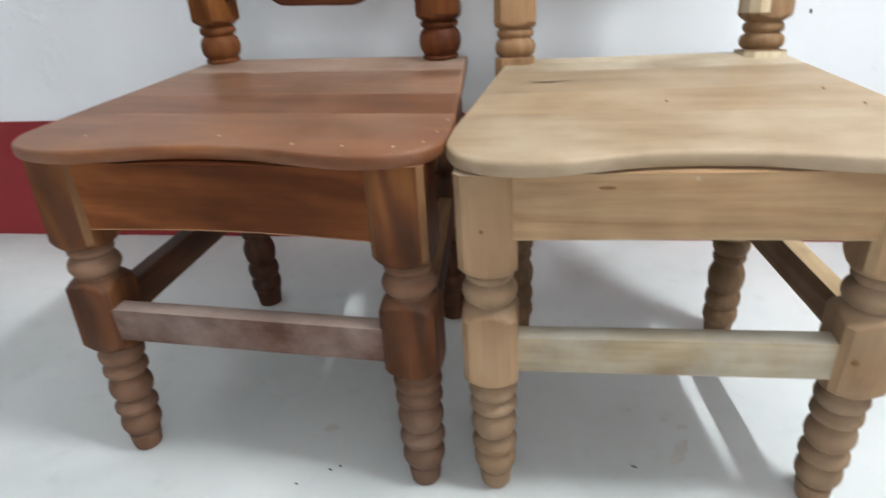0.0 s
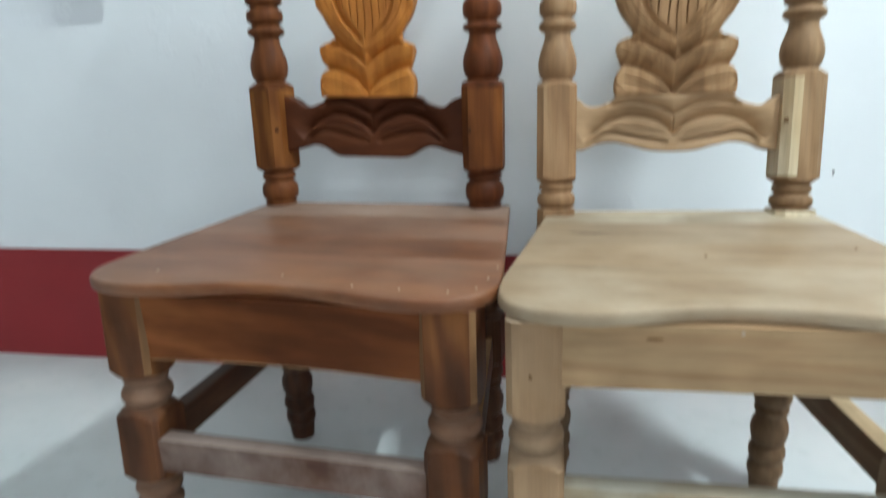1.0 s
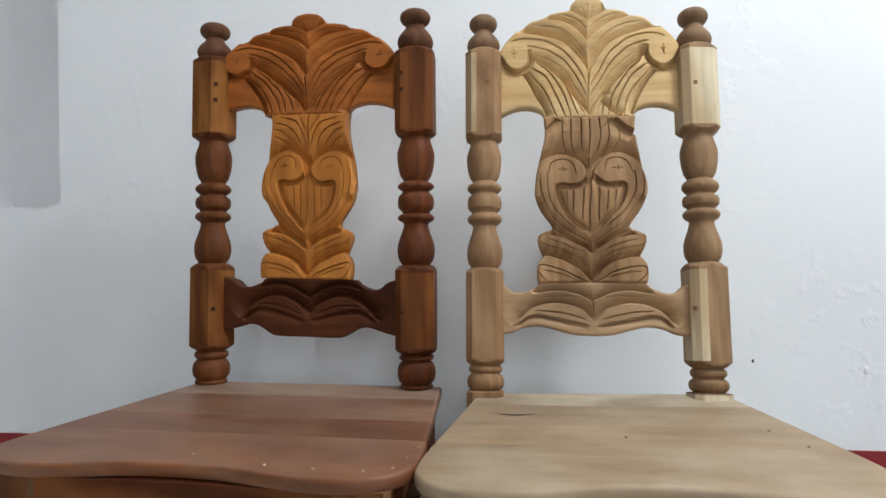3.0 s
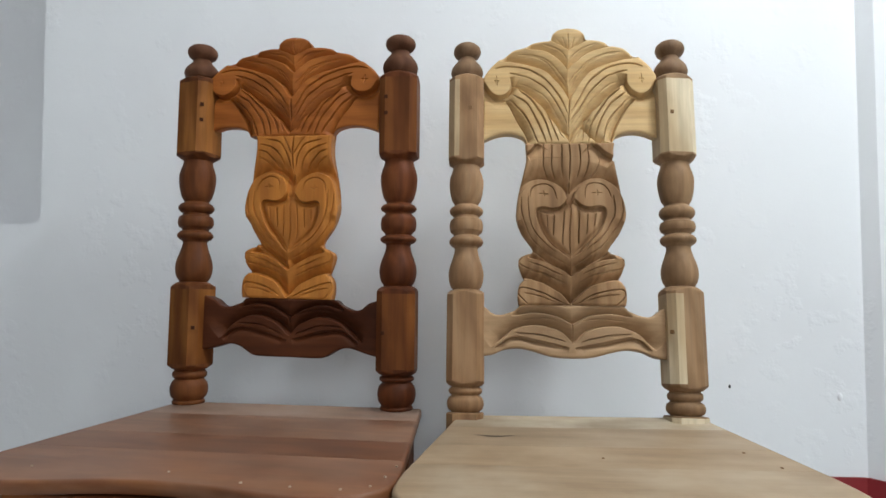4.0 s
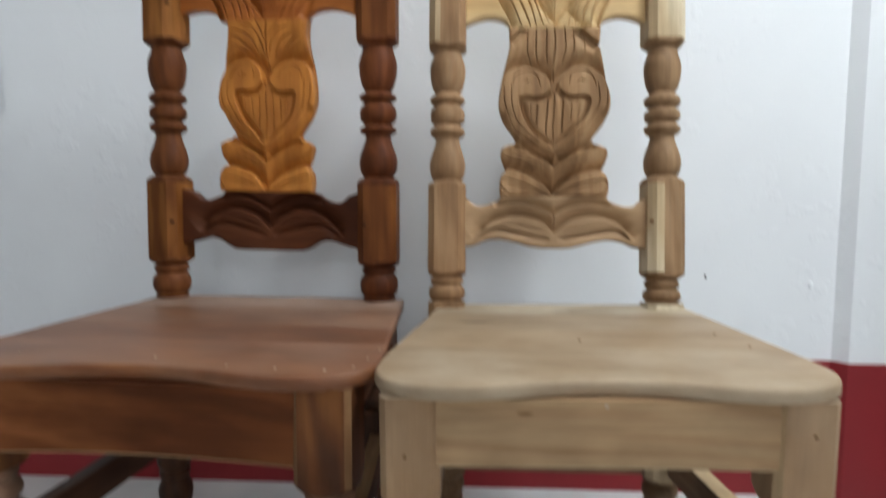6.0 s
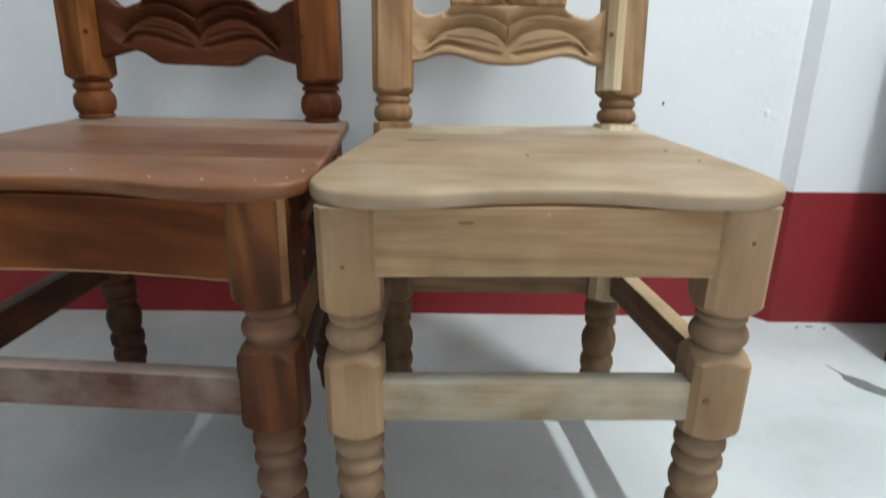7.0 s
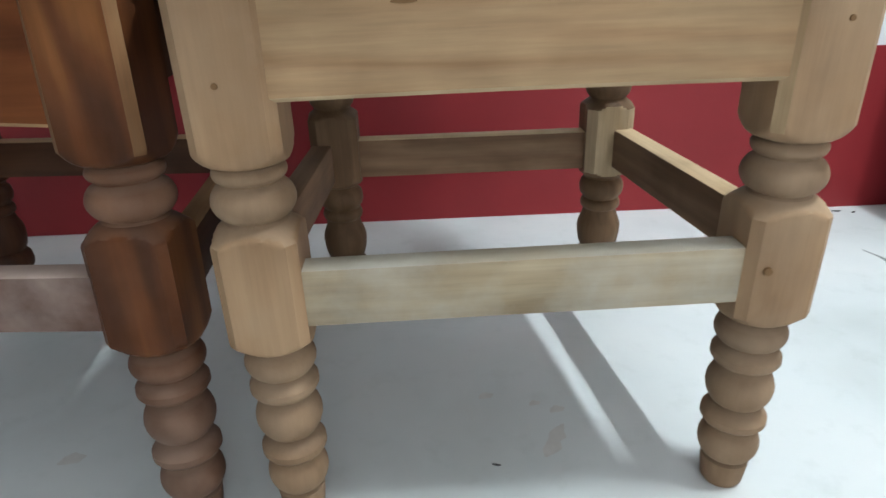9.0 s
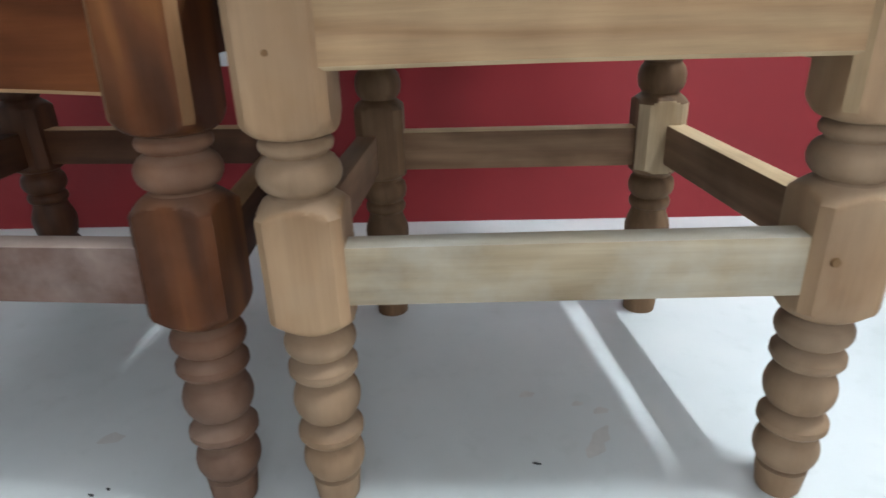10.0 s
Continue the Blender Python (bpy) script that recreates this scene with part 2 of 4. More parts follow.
structure("floor", flat(X0, X1, Y0, BACK + 0.2, -0.1, 0.0), FLOOR, "worn pale grey polished cement floor with scuffs")
structure("ceiling", flat(X0, X1, Y0, BACK + 0.2, TOP, TOP + 0.1), CEIL, "plain white painted ceiling")
wx0, wx1, wz0, wz1 = WINDOW
south = bmesh.new()
for a0, a1, c0, c1 in ((X0, wx0, 0, TOP), (wx1, X1, 0, TOP), (wx0, wx1, 0, wz0), (wx0, wx1, wz1, TOP)):
    box(south, a0, a1, Y0 - 0.15, Y0, c0, c1)
structure("wall_south", south, DRAB, "plain off-white plastered wall with a window opening")
window = tagged(new("window_1"), "white framed window letting in daylight", "window", kind="structure")
for a0, a1, c0, c1 in ((wx0, wx0 + 0.05, wz0, wz1), (wx1 - 0.05, wx1, wz0, wz1), (wx0 + 0.05, wx1 - 0.05, wz0, wz0 + 0.05), (wx0 + 0.05, wx1 - 0.05, wz1 - 0.05, wz1)):
    part("window_frame", box(bmesh.new(), a0, a1, Y0 - 0.11, Y0 - 0.07, c0, c1, 0.004), METAL, window)
structure("wall_west", flat(X0 - 0.15, X0, Y0, BACK, 0, TOP), DRAB, "plain off-white plastered wall")
structure("wall_east", flat(X1, X1 + 0.15, Y0, BACK, 0, TOP), DRAB, "plain off-white plastered wall")
# added out of view: blocks the lamp so a shadow edge crosses pilaster and floor
structure("wall_stub", flat(1.239, X1, 1.93, 1.965, 0, TOP), DARK, "unseen dark brown partition added to cast a shadow on the pilaster")


def back_wall():
    """The wall behind the chairs, with a shallow niche that has rounded corners."""
    bm = bmesh.new()
    nx0, nx1, nz0, nz1, r, deep = -1.5, -0.602, 0.778, 1.9, 0.022, 0.11
    hole = []
    for cx, cz, a0 in ((nx1 - r, nz0 + r, -90), (nx1 - r, nz1 - r, 0), (nx0 + r, nz1 - r, 90), (nx0 + r, nz0 + r, 180)):
        hole += [(cx + r * math.cos(radians(a0 + k * 15)), cz + r * math.sin(radians(a0 + k * 15))) for k in range(7)]
    outer = [bm.verts.new((x, BACK, z)) for x, z in ((X0, 0), (X1, 0), (X1, TOP), (X0, TOP))]
    front = [bm.verts.new((x, BACK, z)) for x, z in hole]
    lip = [bm.verts.new((x * 1.0, BACK + deep, z)) for x, z in hole]
    n = len(hole)
    edges = [bm.edges.new((outer[i], outer[(i + 1) % 4])) for i in range(4)] + [bm.edges.new((front[i], front[(i + 1) % n])) for i in range(n)]
    bmesh.ops.triangle_fill(bm, edges=edges, use_beauty=True)
    for i in range(n):
        bm.faces.new((front[i], front[(i + 1) % n], lip[(i + 1) % n], lip[i]))
    bm.faces.new(lip)
    rear = [bm.verts.new((v.co.x, BACK + 0.2, v.co.z)) for v in outer]
    bm.faces.new(rear)
    for i in range(4):
        bm.faces.new((outer[i], outer[(i + 1) % 4], rear[(i + 1) % 4], rear[i]))
    structure("wall_north", bm, WALL, "white plastered wall with a shallow recessed niche")


back_wall()


def pilaster_outline(out, x1):
    return [(PIL - out * 0.5, BACK), (PIL + 0.021, BACK - PROUD - out), (x1, BACK - PROUD - out), (x1, BACK)]


def prism(pts, z0, z1):
    bm = bmesh.new()
    lo = [bm.verts.new((x, y, z0)) for x, y in pts]
    hi = [bm.verts.new((x, y, z1)) for x, y in pts]
    n = len(pts)
    bm.faces.new(lo[::-1]), bm.faces.new(hi)
    for i in range(n):
        bm.faces.new((lo[i], lo[(i + 1) % n], hi[(i + 1) % n], hi[i]))
    return bm


structure("wall_pilaster", prism(pilaster_outline(0.0, 1.9), 0, TOP), WALL, "white plastered pilaster standing slightly proud")
structure("trim_pilaster", prism([(PIL - 0.004, BACK - 0.004), (PIL + 0.0185, BACK - PROUD - 0.004), (1.9, BACK - PROUD - 0.004), (1.9, BACK - PROUD), (PIL + 0.021, BACK - PROUD), (PIL, BACK)], 0, DADO), RED, "dark red painted band along the foot of the pilaster")
structure("trim_dado", flat(X0, PIL - 0.004, BACK - 0.004, BACK, 0, DADO), RED, "dark red painted band along the foot of the wall")


def hanging_lamp():
    ob = tagged(new("ceiling_light"), "white tube lamp in end holders hanging below the ceiling", "lamp")
    ob.matrix_world = pose(*LAMP, 0, 0, LAMP_TURN)
    lie = Matrix.Rotation(radians(90), 4, "X")
    half = LAMP_LENGTH / 2
    part("tube", turned(bmesh.new(), [(-half, LAMP_RADIUS, 0), (half, LAMP_RADIUS, 0)], 0, 0, 16), GLOW, ob).matrix_basis = lie
    for z in (-half - 0.02, half + 0.002):
        part("holder", turned(bmesh.new(), [(z, 0.02, 0), (z + 0.018, 0.02, 0)], 0, 0, 16), METAL, ob).matrix_basis = lie
    part("housing", box(bmesh.new(), -0.015, 0.015, -half - 0.02, half + 0.02, 0.06, 0.085, 0.004), METAL, ob)
    part("hanger", turned(bmesh.new(), [(0.085, 0.005, 0), (TOP - LAMP[2], 0.005, 0)], 0, 0, 10), METAL, ob)
    part("rose", turned(bmesh.new(), [(TOP - LAMP[2] - 0.03, 0.03, 0), (TOP - LAMP[2] - 0.001, 0.045, 0)], 0, 0, 24), METAL, ob)


hanging_lamp()


# ---- carving ----
GOUGE, VEIN = 2.45, 2.6


def nearest(px, pz, line):
    """Distance to a polyline, on which side of it each point lies, and how far along (0 to 1)."""
    best, side, far = np.full(px.shape, 9.0), np.zeros(px.shape), np.zeros(px.shape)
    n = len(line) - 1
    for k, ((ax, az), (bx, bz)) in enumerate(zip(line, line[1:])):
        dx, dz = bx - ax, bz - az
        q = np.clip(((px - ax) * dx + (pz - az) * dz) / (dx * dx + dz * dz + 1e-12), 0, 1)
        d = np.hypot(px - ax - q * dx, pz - az - q * dz)
        s = np.sign((px - ax) * dz - (pz - az) * dx)
        near = d < best
        side, far = np.where(near, s, side), np.where(near, (k + q) / n, far)
        best = np.minimum(best, d)
    return best, side, far


def inside(px, pz, poly):
    odd = np.zeros(px.shape, bool)
    for (ax, az), (bx, bz) in zip(poly, [*poly[1:], poly[0]]):
        cross = ((az > pz) != (bz > pz)) & (px < (bx - ax) * (pz - az) / (bz - az + 1e-12) + ax)
        odd ^= cross
    return odd


def carve(x, z, cuts, sunk, wobble):
    """Depth of the carving at each place. cuts: (line, depth, width, slope side, slope width, and 1 or -1 for a cut on one half only); sunk: (polygon, depth)."""
    qx = np.abs(x + 0.0012 * np.sin(70 * z + wobble) + 0.0008 * np.sin(210 * x + wobble))
    qz = z + 0.0012 * np.sin(55 * x + 2 * wobble)
    deep = np.zeros(x.shape)
    for line, depth, width, way, slope, *half in cuts:
        reach = max(3.2 * slope, 3 * width) + 0.002
        p = np.array(line)
        near = (qx > p[:, 0].min() - reach) & (qx < p[:, 0].max() + reach) & (qz > p[:, 1].min() - reach) & (qz < p[:, 1].max() + reach)
        if half:
            near &= x * half[0] > 0
        d, s, far = nearest(qx[near], qz[near], line)
        if way:
            # a leaf's edge: a steep wall on one side, a long scoop on the other
            fade = np.clip((1 - far) * 9, 0, 1) * (np.clip(far * 9, 0, 1) if line[0][0] > 0.003 else 1)
            cut = fade * GOUGE * depth * np.where(s * way > 0, np.exp(-((d / (slope * 1.3)) ** 1.25)), np.exp(-((d / (width * 0.6)) ** 2)))
        else:
            # a fine cut of the veining tool, running out at both ends
            ends = np.clip(np.minimum(far, 1 - far) * 5 + 0.25, 0, 1)
            cut = VEIN * depth * ends * np.clip(1 - d / (width * (0.6 + 0.4 * ends)), 0, 1)
        had = deep[near]
        deep[near] = np.maximum(had, cut) + 0.35 * np.minimum(had, cut)
    for poly, depth in sunk:
        d = nearest(qx, qz, [*poly, poly[0]])[0]
        deep = deep + depth * np.where(inside(qx, qz, poly), np.clip(d / 0.002, 0, 1), 0)
    return np.minimum(deep, 0.017)


def board(name, x, z, deep, thick, material, parent, label, round_by=0.004):
    """A carved board from a grid of places: front with its relief, flat back, closed edges."""
    r, c = x.shape
    edge = [*zip(x[0], z[0]), *zip(x[1:, -1], z[1:, -1]), *zip(x[-1, -2::-1], z[-1, -2::-1]), *zip(x[-2:0:-1, 0], z[-2:0:-1, 0])]
    d = np.full(x.shape, 9.0)
    band = np.zeros(x.shape, bool)
    wide = 3 + int(round_by / 0.0004)
    band[:wide], band[-wide:], band[:, :wide], band[:, -wide:] = True, True, True, True
    d[band] = nearest(x[band], z[band], edge[::4] + [edge[0]])[0]
    y = deep + 0.5 * round_by * np.clip(1 - d / round_by, 0, 1) ** 2
    front = np.stack([x, y, z], -1).reshape(-1, 3)
    index = np.arange(r * c).reshape(r, c)
    faces = np.stack([index[:-1, :-1], index[:-1, 1:], index[1:, 1:], index[1:, :-1]], -1).reshape(-1, 4).tolist()
    rim = np.concatenate([index[0], index[1:, -1], index[-1, -2::-1], index[-2:0:-1, 0]])
    n, a = len(rim), r * c
    rear = front[rim].copy()
    rear[:, 1] = thick
    verts = np.concatenate([front, front[rim], rear])
    faces += [(a + i, a + n + i, a + n + (i + 1) % n, a + (i + 1) % n) for i in range(n)]
    faces.append([a + n + i for i in range(n)][::-1])
    me = bpy.data.meshes.new(name)
    me.from_pydata(verts.tolist(), [], faces)
    me.polygons.foreach_set("use_smooth", [True] * (len(faces) - 1) + [False])
    me.materials.append(material)
    ob = new(name, me)
    ob.parent, ob["label"] = parent, label
    return ob


def along(pts):
    p = spline(pts, 14)
    return lambda q: np.interp(q, p[:, 0], p[:, 1])


def crest_board(p, wobble, *to):
    a, b, s1 = p["crest_half"] / 345, (p["top"] - p["seam_hi"]) / 455, p["seam_hi"]
    roof = along([(0, 55), (38, 61), (62, 78), (74, 101), (105, 103), (150, 110), (176, 128), (225, 138), (262, 162), (300, 192), (330, 222), (352, 256)])
    sole = along([(0, 510), (120, 510), (166, 510), (173, 496), (190, 478), (225, 466), (265, 464), (305, 472), (352, 492)])
    dx = np.linspace(-350, 350, 561)
    hi, lo = roof(abs(dx)), sole(abs(dx))
    v = np.linspace(0, 1, 330)[:, None]
    py = lo + (hi - lo) * v
    x, z = np.broadcast_to(dx * a, py.shape), s1 + (510 - py) * b

    def line(pts):
        q = spline(pts, 8)
        return [(u * a, s1 + (510 - w) * b) for u, w in q]

    cuts = [(line(c), d, w, way, sl) for c, d, w, way, sl in (
        ([(0, 138), (30, 122), (74, 99)], 0.004, 0.0016, -1, 0.007),
        ([(0, 216), (50, 168), (105, 143), (178, 131)], 0.0055, 0.0018, -1, 0.009),
        ([(0, 335), (50, 262), (105, 220), (180, 195), (235, 182), (280, 178)], 0.007, 0.002, -1, 0.012),
        ([(0, 500), (62, 418), (128, 350), (190, 300), (236, 266)], 0.006, 0.0018, -1, 0.009),
        ([(236, 246), (232, 278), (244, 304), (270, 322), (300, 322), (328, 304), (346, 268)], 0.006, 0.0022, 1, 0.005),
        ([(268, 324), (222, 386), (184, 450), (163, 512)], 0.006, 0.0022, 1, 0.005),
        ([(4, 400), (60, 300), (125, 240), (190, 212), (256, 204), (300, 214)], 0.0026, 0.0016, 0, 0),
        ([(3, 440), (62, 338), (128, 272), (195, 240), (240, 232)], 0.0024, 0.0016, 0, 0),
        ([(20, 440), (76, 356), (134, 302), (200, 268)], 0.0016, 0.0014, 0, 0),
        ([(6, 268), (60, 200), (130, 164), (205, 152)], 0.0022, 0.0015, 0, 0),
        ([(8, 290), (62, 212), (126, 170), (190, 158)], 0.0016, 0.0014, 0, 0),
        ([(4, 176), (45, 136), (110, 115)], 0.002, 0.0014, 0, 0),
        ([(0, 128), (0, 75)], 0.0016, 0.0013, 0, 0), ([(14, 122), (26, 88)], 0.0013, 0.0012, 0, 0), ([(26, 118), (46, 96)], 0.0011, 0.0012, 0, 0),
        ([(238, 308), (172, 356), (122, 432), (98, 508)], 0.0026, 0.0017, 0, 0),
        ([(205, 300), (142, 356), (94, 432), (72, 505)], 0.0026, 0.0017, 0, 0),
        ([(250, 326), (194, 380), (150, 447), (128, 508)], 0.0026, 0.0017, 0, 0),
        ([(165, 316), (108, 372), (66, 436), (46, 500)], 0.0024, 0.0016, 0, 0),
        ([(100, 368), (54, 430), (26, 492)], 0.0018, 0.0014, 0, 0),
        ([(280, 262), (304, 262)], 0.0011, 0.0011, 0, 0), ([(292, 242), (292, 282)], 0.0011, 0.0011, 0, 0),
        ([(0, 510), (0, 320)], 0.0024, 0.0018, 0, 0))]
    if not p["curved"]:
        cuts += [(line(c), d, w, way, sl, h) for c, d, w, way, sl, h in (([(0, 490), (30, 450), (64, 402)], 0.0045, 0.0018, 1, 0.007, 1), ([(0, 470), (28, 452), (56, 410)], 0.003, 0.0016, 1, 0.004, -1), ([(40, 432), (84, 484), (124, 512)], 0.005, 0.002, -1, 0.006, 1))]
    arm = [(u * a, s1 + (510 - w) * b) for u, w in [(163, 514), *spline([(163, 512), (184, 448), (222, 382), (268, 324)], 6), (300, 324), (330, 304), (349, 262), (360, 255), (360, 520)]]
    return board("crest_rail", x, z, carve(x, z, cuts, [(arm, 0.006)], wobble), 0.024, *to)


def splat_board(p, wobble, curved, *to):
    s0, s1 = p["seam_lo"], p["seam_hi"]
    half = along([(0, 0.0785), (0.04, 0.0805), (0.10, 0.0795), (0.135, 0.0745), (0.15, 0.071), (0.2, 0.076), (0.25, 0.0795), (0.28, 0.077), (0.3, 0.067), (0.315, 0.0585), (0.35, 0.0585), (0.44, 0.0745), (0.52, 0.0822), (0.58, 0.083), (0.7, 0.079), (0.85, 0.0695), (0.93, 0.067), (1, 0.0685)])
    v = np.linspace(0, 1, 460)[:, None]
    u = np.linspace(-1, 1, 281)[None]
    x, z = u * half(v) * p["splat_wide"], s0 + (s1 - s0) * v + 0 * u
    a = 0.00051 * p["splat_wide"]

    def line(pts):
        return [(q * a, s0 + (450 - w) / 540 * (s1 - s0)) for q, w in spline(pts, 8)]

    cuts = [
        ([(5, 112), (16, 70), (48, 40), (92, 31), (134, 52), (160, 100), (168, 150)], 0.0085, 0.0022, -1, 0.0105),
        ([(8, 98), (26, 124), (54, 135), (84, 131), (101, 140), (97, 175), (76, 220), (40, 262), (0, 300)], 0.0045, 0.0022, 1, 0.0035),
        ([(168, 185), (125, 258), (62, 312), (0, 348)], 0.006, 0.0022, 1, 0.009),
        ([(150, 100), (148, 160), (112, 236), (60, 285), (0, 325)], 0.0022, 0.0013, 0, 0),
        ([(128, 90), (126, 160), (98, 222), (45, 275)], 0.002, 0.0012, 0, 0),
        ([(22, 132), (24, 255)], 0.0022, 0.0012, 0, 0), ([(50, 150), (49, 220)], 0.0022, 0.0012, 0, 0), ([(72, 150), (70, 195)], 0.0018, 0.001, 0, 0),
        ([(0, 112), (0, 290)], 0.0025, 0.0013, 0, 0), ([(66, 84), (94, 84)], 0.001, 0.001, 0, 0), ([(80, 74), (80, 92)], 0.001, 0.001, 0, 0),
        ([(42, 100), (50, 62), (80, 50), (112, 66), (122, 100)], 0.0016, 0.0011, 0, 0),
        ([(0, 40), (0, -92)], 0.0025, 0.0015, 0, 0), ([(0, 105), (0, 40)], 0.005, 0.0022, 0, 0),
        ([(0, 354), (40, 326), (85, 305), (128, 296)], 0.005, 0.002, -1, 0.006),
        ([(0, 442), (35, 402), (80, 377), (130, 364), (176, 372)], 0.007, 0.0024, -1, 0.009),
        ([(22, 376), (78, 348), (132, 333), (156, 318), (146, 298)], 0.0024, 0.0013, 0, 0),
        ([(30, 352), (84, 326), (130, 312)], 0.002, 0.0012, 0, 0),
        ([(18, 446), (66, 418), (116, 402), (148, 398), (155, 418), (128, 450)], 0.0024, 0.0013, 0, 0),
        ([(50, 436), (100, 420), (138, 415)], 0.0018, 0.0011, 0, 0),
    ]
    if curved:
        cuts += [([(6, 20), (20, -30), (50, -66), (100, -78)], 0.003, 0.0014, 0, 0), ([(25, 28), (42, -16), (72, -48), (118, -62)], 0.003, 0.0014, 0, 0),
                 ([(48, 26), (66, -6), (95, -34), (122, -42)], 0.003, 0.0014, 0, 0), ([(74, 22), (92, -2), (122, -20)], 0.0028, 0.0014, 0, 0), ([(4, -30), (20, -62), (40, -88)], 0.0024, 0.0013, 0, 0)]
    else:
        cuts += [([(q, -92), (q + 2, -20), (q * 0.8, 26)], 0.0026, 0.0014, 0, 0) for q in (26, 54, 82)] + [([(70, -92), (100, -60), (136, -38)], 0.006, 0.0022, 1, 0.012, 1), ([(100, -92), (116, -66), (136, -52)], 0.004, 0.0018, 1, 0.006, -1)]
    cuts = [(line(c), *rest) for c, *rest in cuts]
    heart = line([(0, 106), (12, 112), (28, 126), (54, 136), (84, 132), (98, 142), (94, 178), (72, 222), (38, 260), (0, 296)])
    return board("splat", x, z, carve(x, z, cuts, [(heart, 0.003)], wobble), 0.024, *to)


def rail_board(p, wobble, *to):
    s0, low, w = p["seam_lo"], p["rail_low"], p["rail_half"]
    roof = along([(0, s0), (0.06, s0), (0.078, s0 - 0.001), (0.088, s0 - 0.009), (0.108, s0 - 0.016), (0.122, s0 - 0.014), (0.135, s0 - 0.004), (0.16, s0 + 0.004)])
    sole = along(p["rail_sole"])
    dx = np.linspace(-w, w, 481)
    hi, lo = roof(abs(dx)), sole(abs(dx)) + low
    v = np.linspace(0, 1, 150)[:, None]
    z = lo + (hi - lo) * v
    x = np.broadcast_to(dx, z.shape)
    t = s0 - 0.175
    cuts = [([(0, 0.118), (0.02, 0.136), (0.055, 0.146), (0.09, 0.138), (0.124, 0.108)], 0.006, 0.002, -1, 0.009),
            ([(0, 0.146), (0.028, 0.160), (0.058, 0.165), (0.092, 0.158)], 0.005, 0.0018, -1, 0.006),
            ([(0.004, 0.108), (0.045, 0.117), (0.09, 0.124), (0.118, 0.106)], 0.003, 0.0016, 1, 0.004),
            ([(0.012, 0.118), (0.05, 0.130), (0.088, 0.132)], 0.002, 0.0012, 0, 0), ([(0.02, 0.113), (0.06, 0.123), (0.09, 0.127)], 0.0016, 0.001, 0, 0),
            ([(0.012, 0.149), (0.045, 0.156), (0.08, 0.152)], 0.0018, 0.0011, 0, 0), ([(0, 0.150), (0, 0.118)], 0.003, 0.0015, 0, 0)]
    cuts = [([(q, r + t) for q, r in spline(c, 8)], d, wd, way, sl) for c, d, wd, way, sl in cuts]
    return board("bottom_rail", x, z, carve(x, z, cuts, [], wobble), 0.024, *to)


# ---- the chairs ----
def front_leg_rings(h, top):
    r = h / 0.0285
    q = 0.89 * r
    return ([(0.0, 0.0158 * r, 0), (0.003, 0.0172 * r, 0), (0.014, 0.0185 * r, 0), (0.026, 0.0195 * r, 0)] + bead(0.027, 0.063, 0.0275 * q, 0.0165 * q, 10, 0.6)
            + [(0.064, 0.0205 * q, 0), (0.0665, 0.0262 * q, 0), (0.0705, 0.029 * q, 0), (0.0755, 0.0288 * q, 0), (0.0795, 0.0255 * q, 0), (0.083, 0.0202 * q, 0)]
            + bead(0.0845, 0.1255, 0.0292 * q, 0.0165 * q, 10, 0.62)
            + [(0.1265, 0.021 * q, 0), (0.129, 0.027 * q, 0), (0.133, 0.0296 * q, 0), (0.138, 0.0294 * q, 0), (0.142, 0.0262 * q, 0), (0.1452, 0.0208 * q, 0)] + bead(0.1465, 0.171, 0.0302 * q, 0.0205 * q, 8, 0.6)
            + shaft(0.173, 0.277, h, 0.76, 0.016) + bead(0.279, 0.3055, 0.0285 * r, 0.02 * r, 8, 0.65) + bead(0.307, 0.3185, 0.0248 * r, 0.0205 * r) + shaft(0.320, top + 0.03, h, 0.84, 0.02, 0.5)[:9] + [(top, h * 2, h)])


def rear_leg_rings(h, top):
    r = h / 0.0285
    return ([(0.0, 0.020 * r, 0), (0.028, 0.0225 * r, 0)] + bead(0.03, 0.058, 0.0265 * r, 0.022 * r) + bead(0.06, 0.088, 0.027 * r, 0.022 * r)
            + vase(0.089, 0.140, 0.021 * r, 0.0275 * r, 0.021 * r, 0.55) + bead(0.142, 0.156, 0.025 * r, 0.021 * r) + bead(0.158, 0.183, 0.0275 * r, 0.022 * r)
            + shaft(0.187, 0.279, h, 0.84) + bead(0.282, 0.315, 0.0275 * r, 0.021 * r) + bead(0.317, 0.33, 0.025 * r, 0.021 * r) + shaft(0.334, top + 0.03, h, 0.85)[:9] + [(top, h * 2, h)])


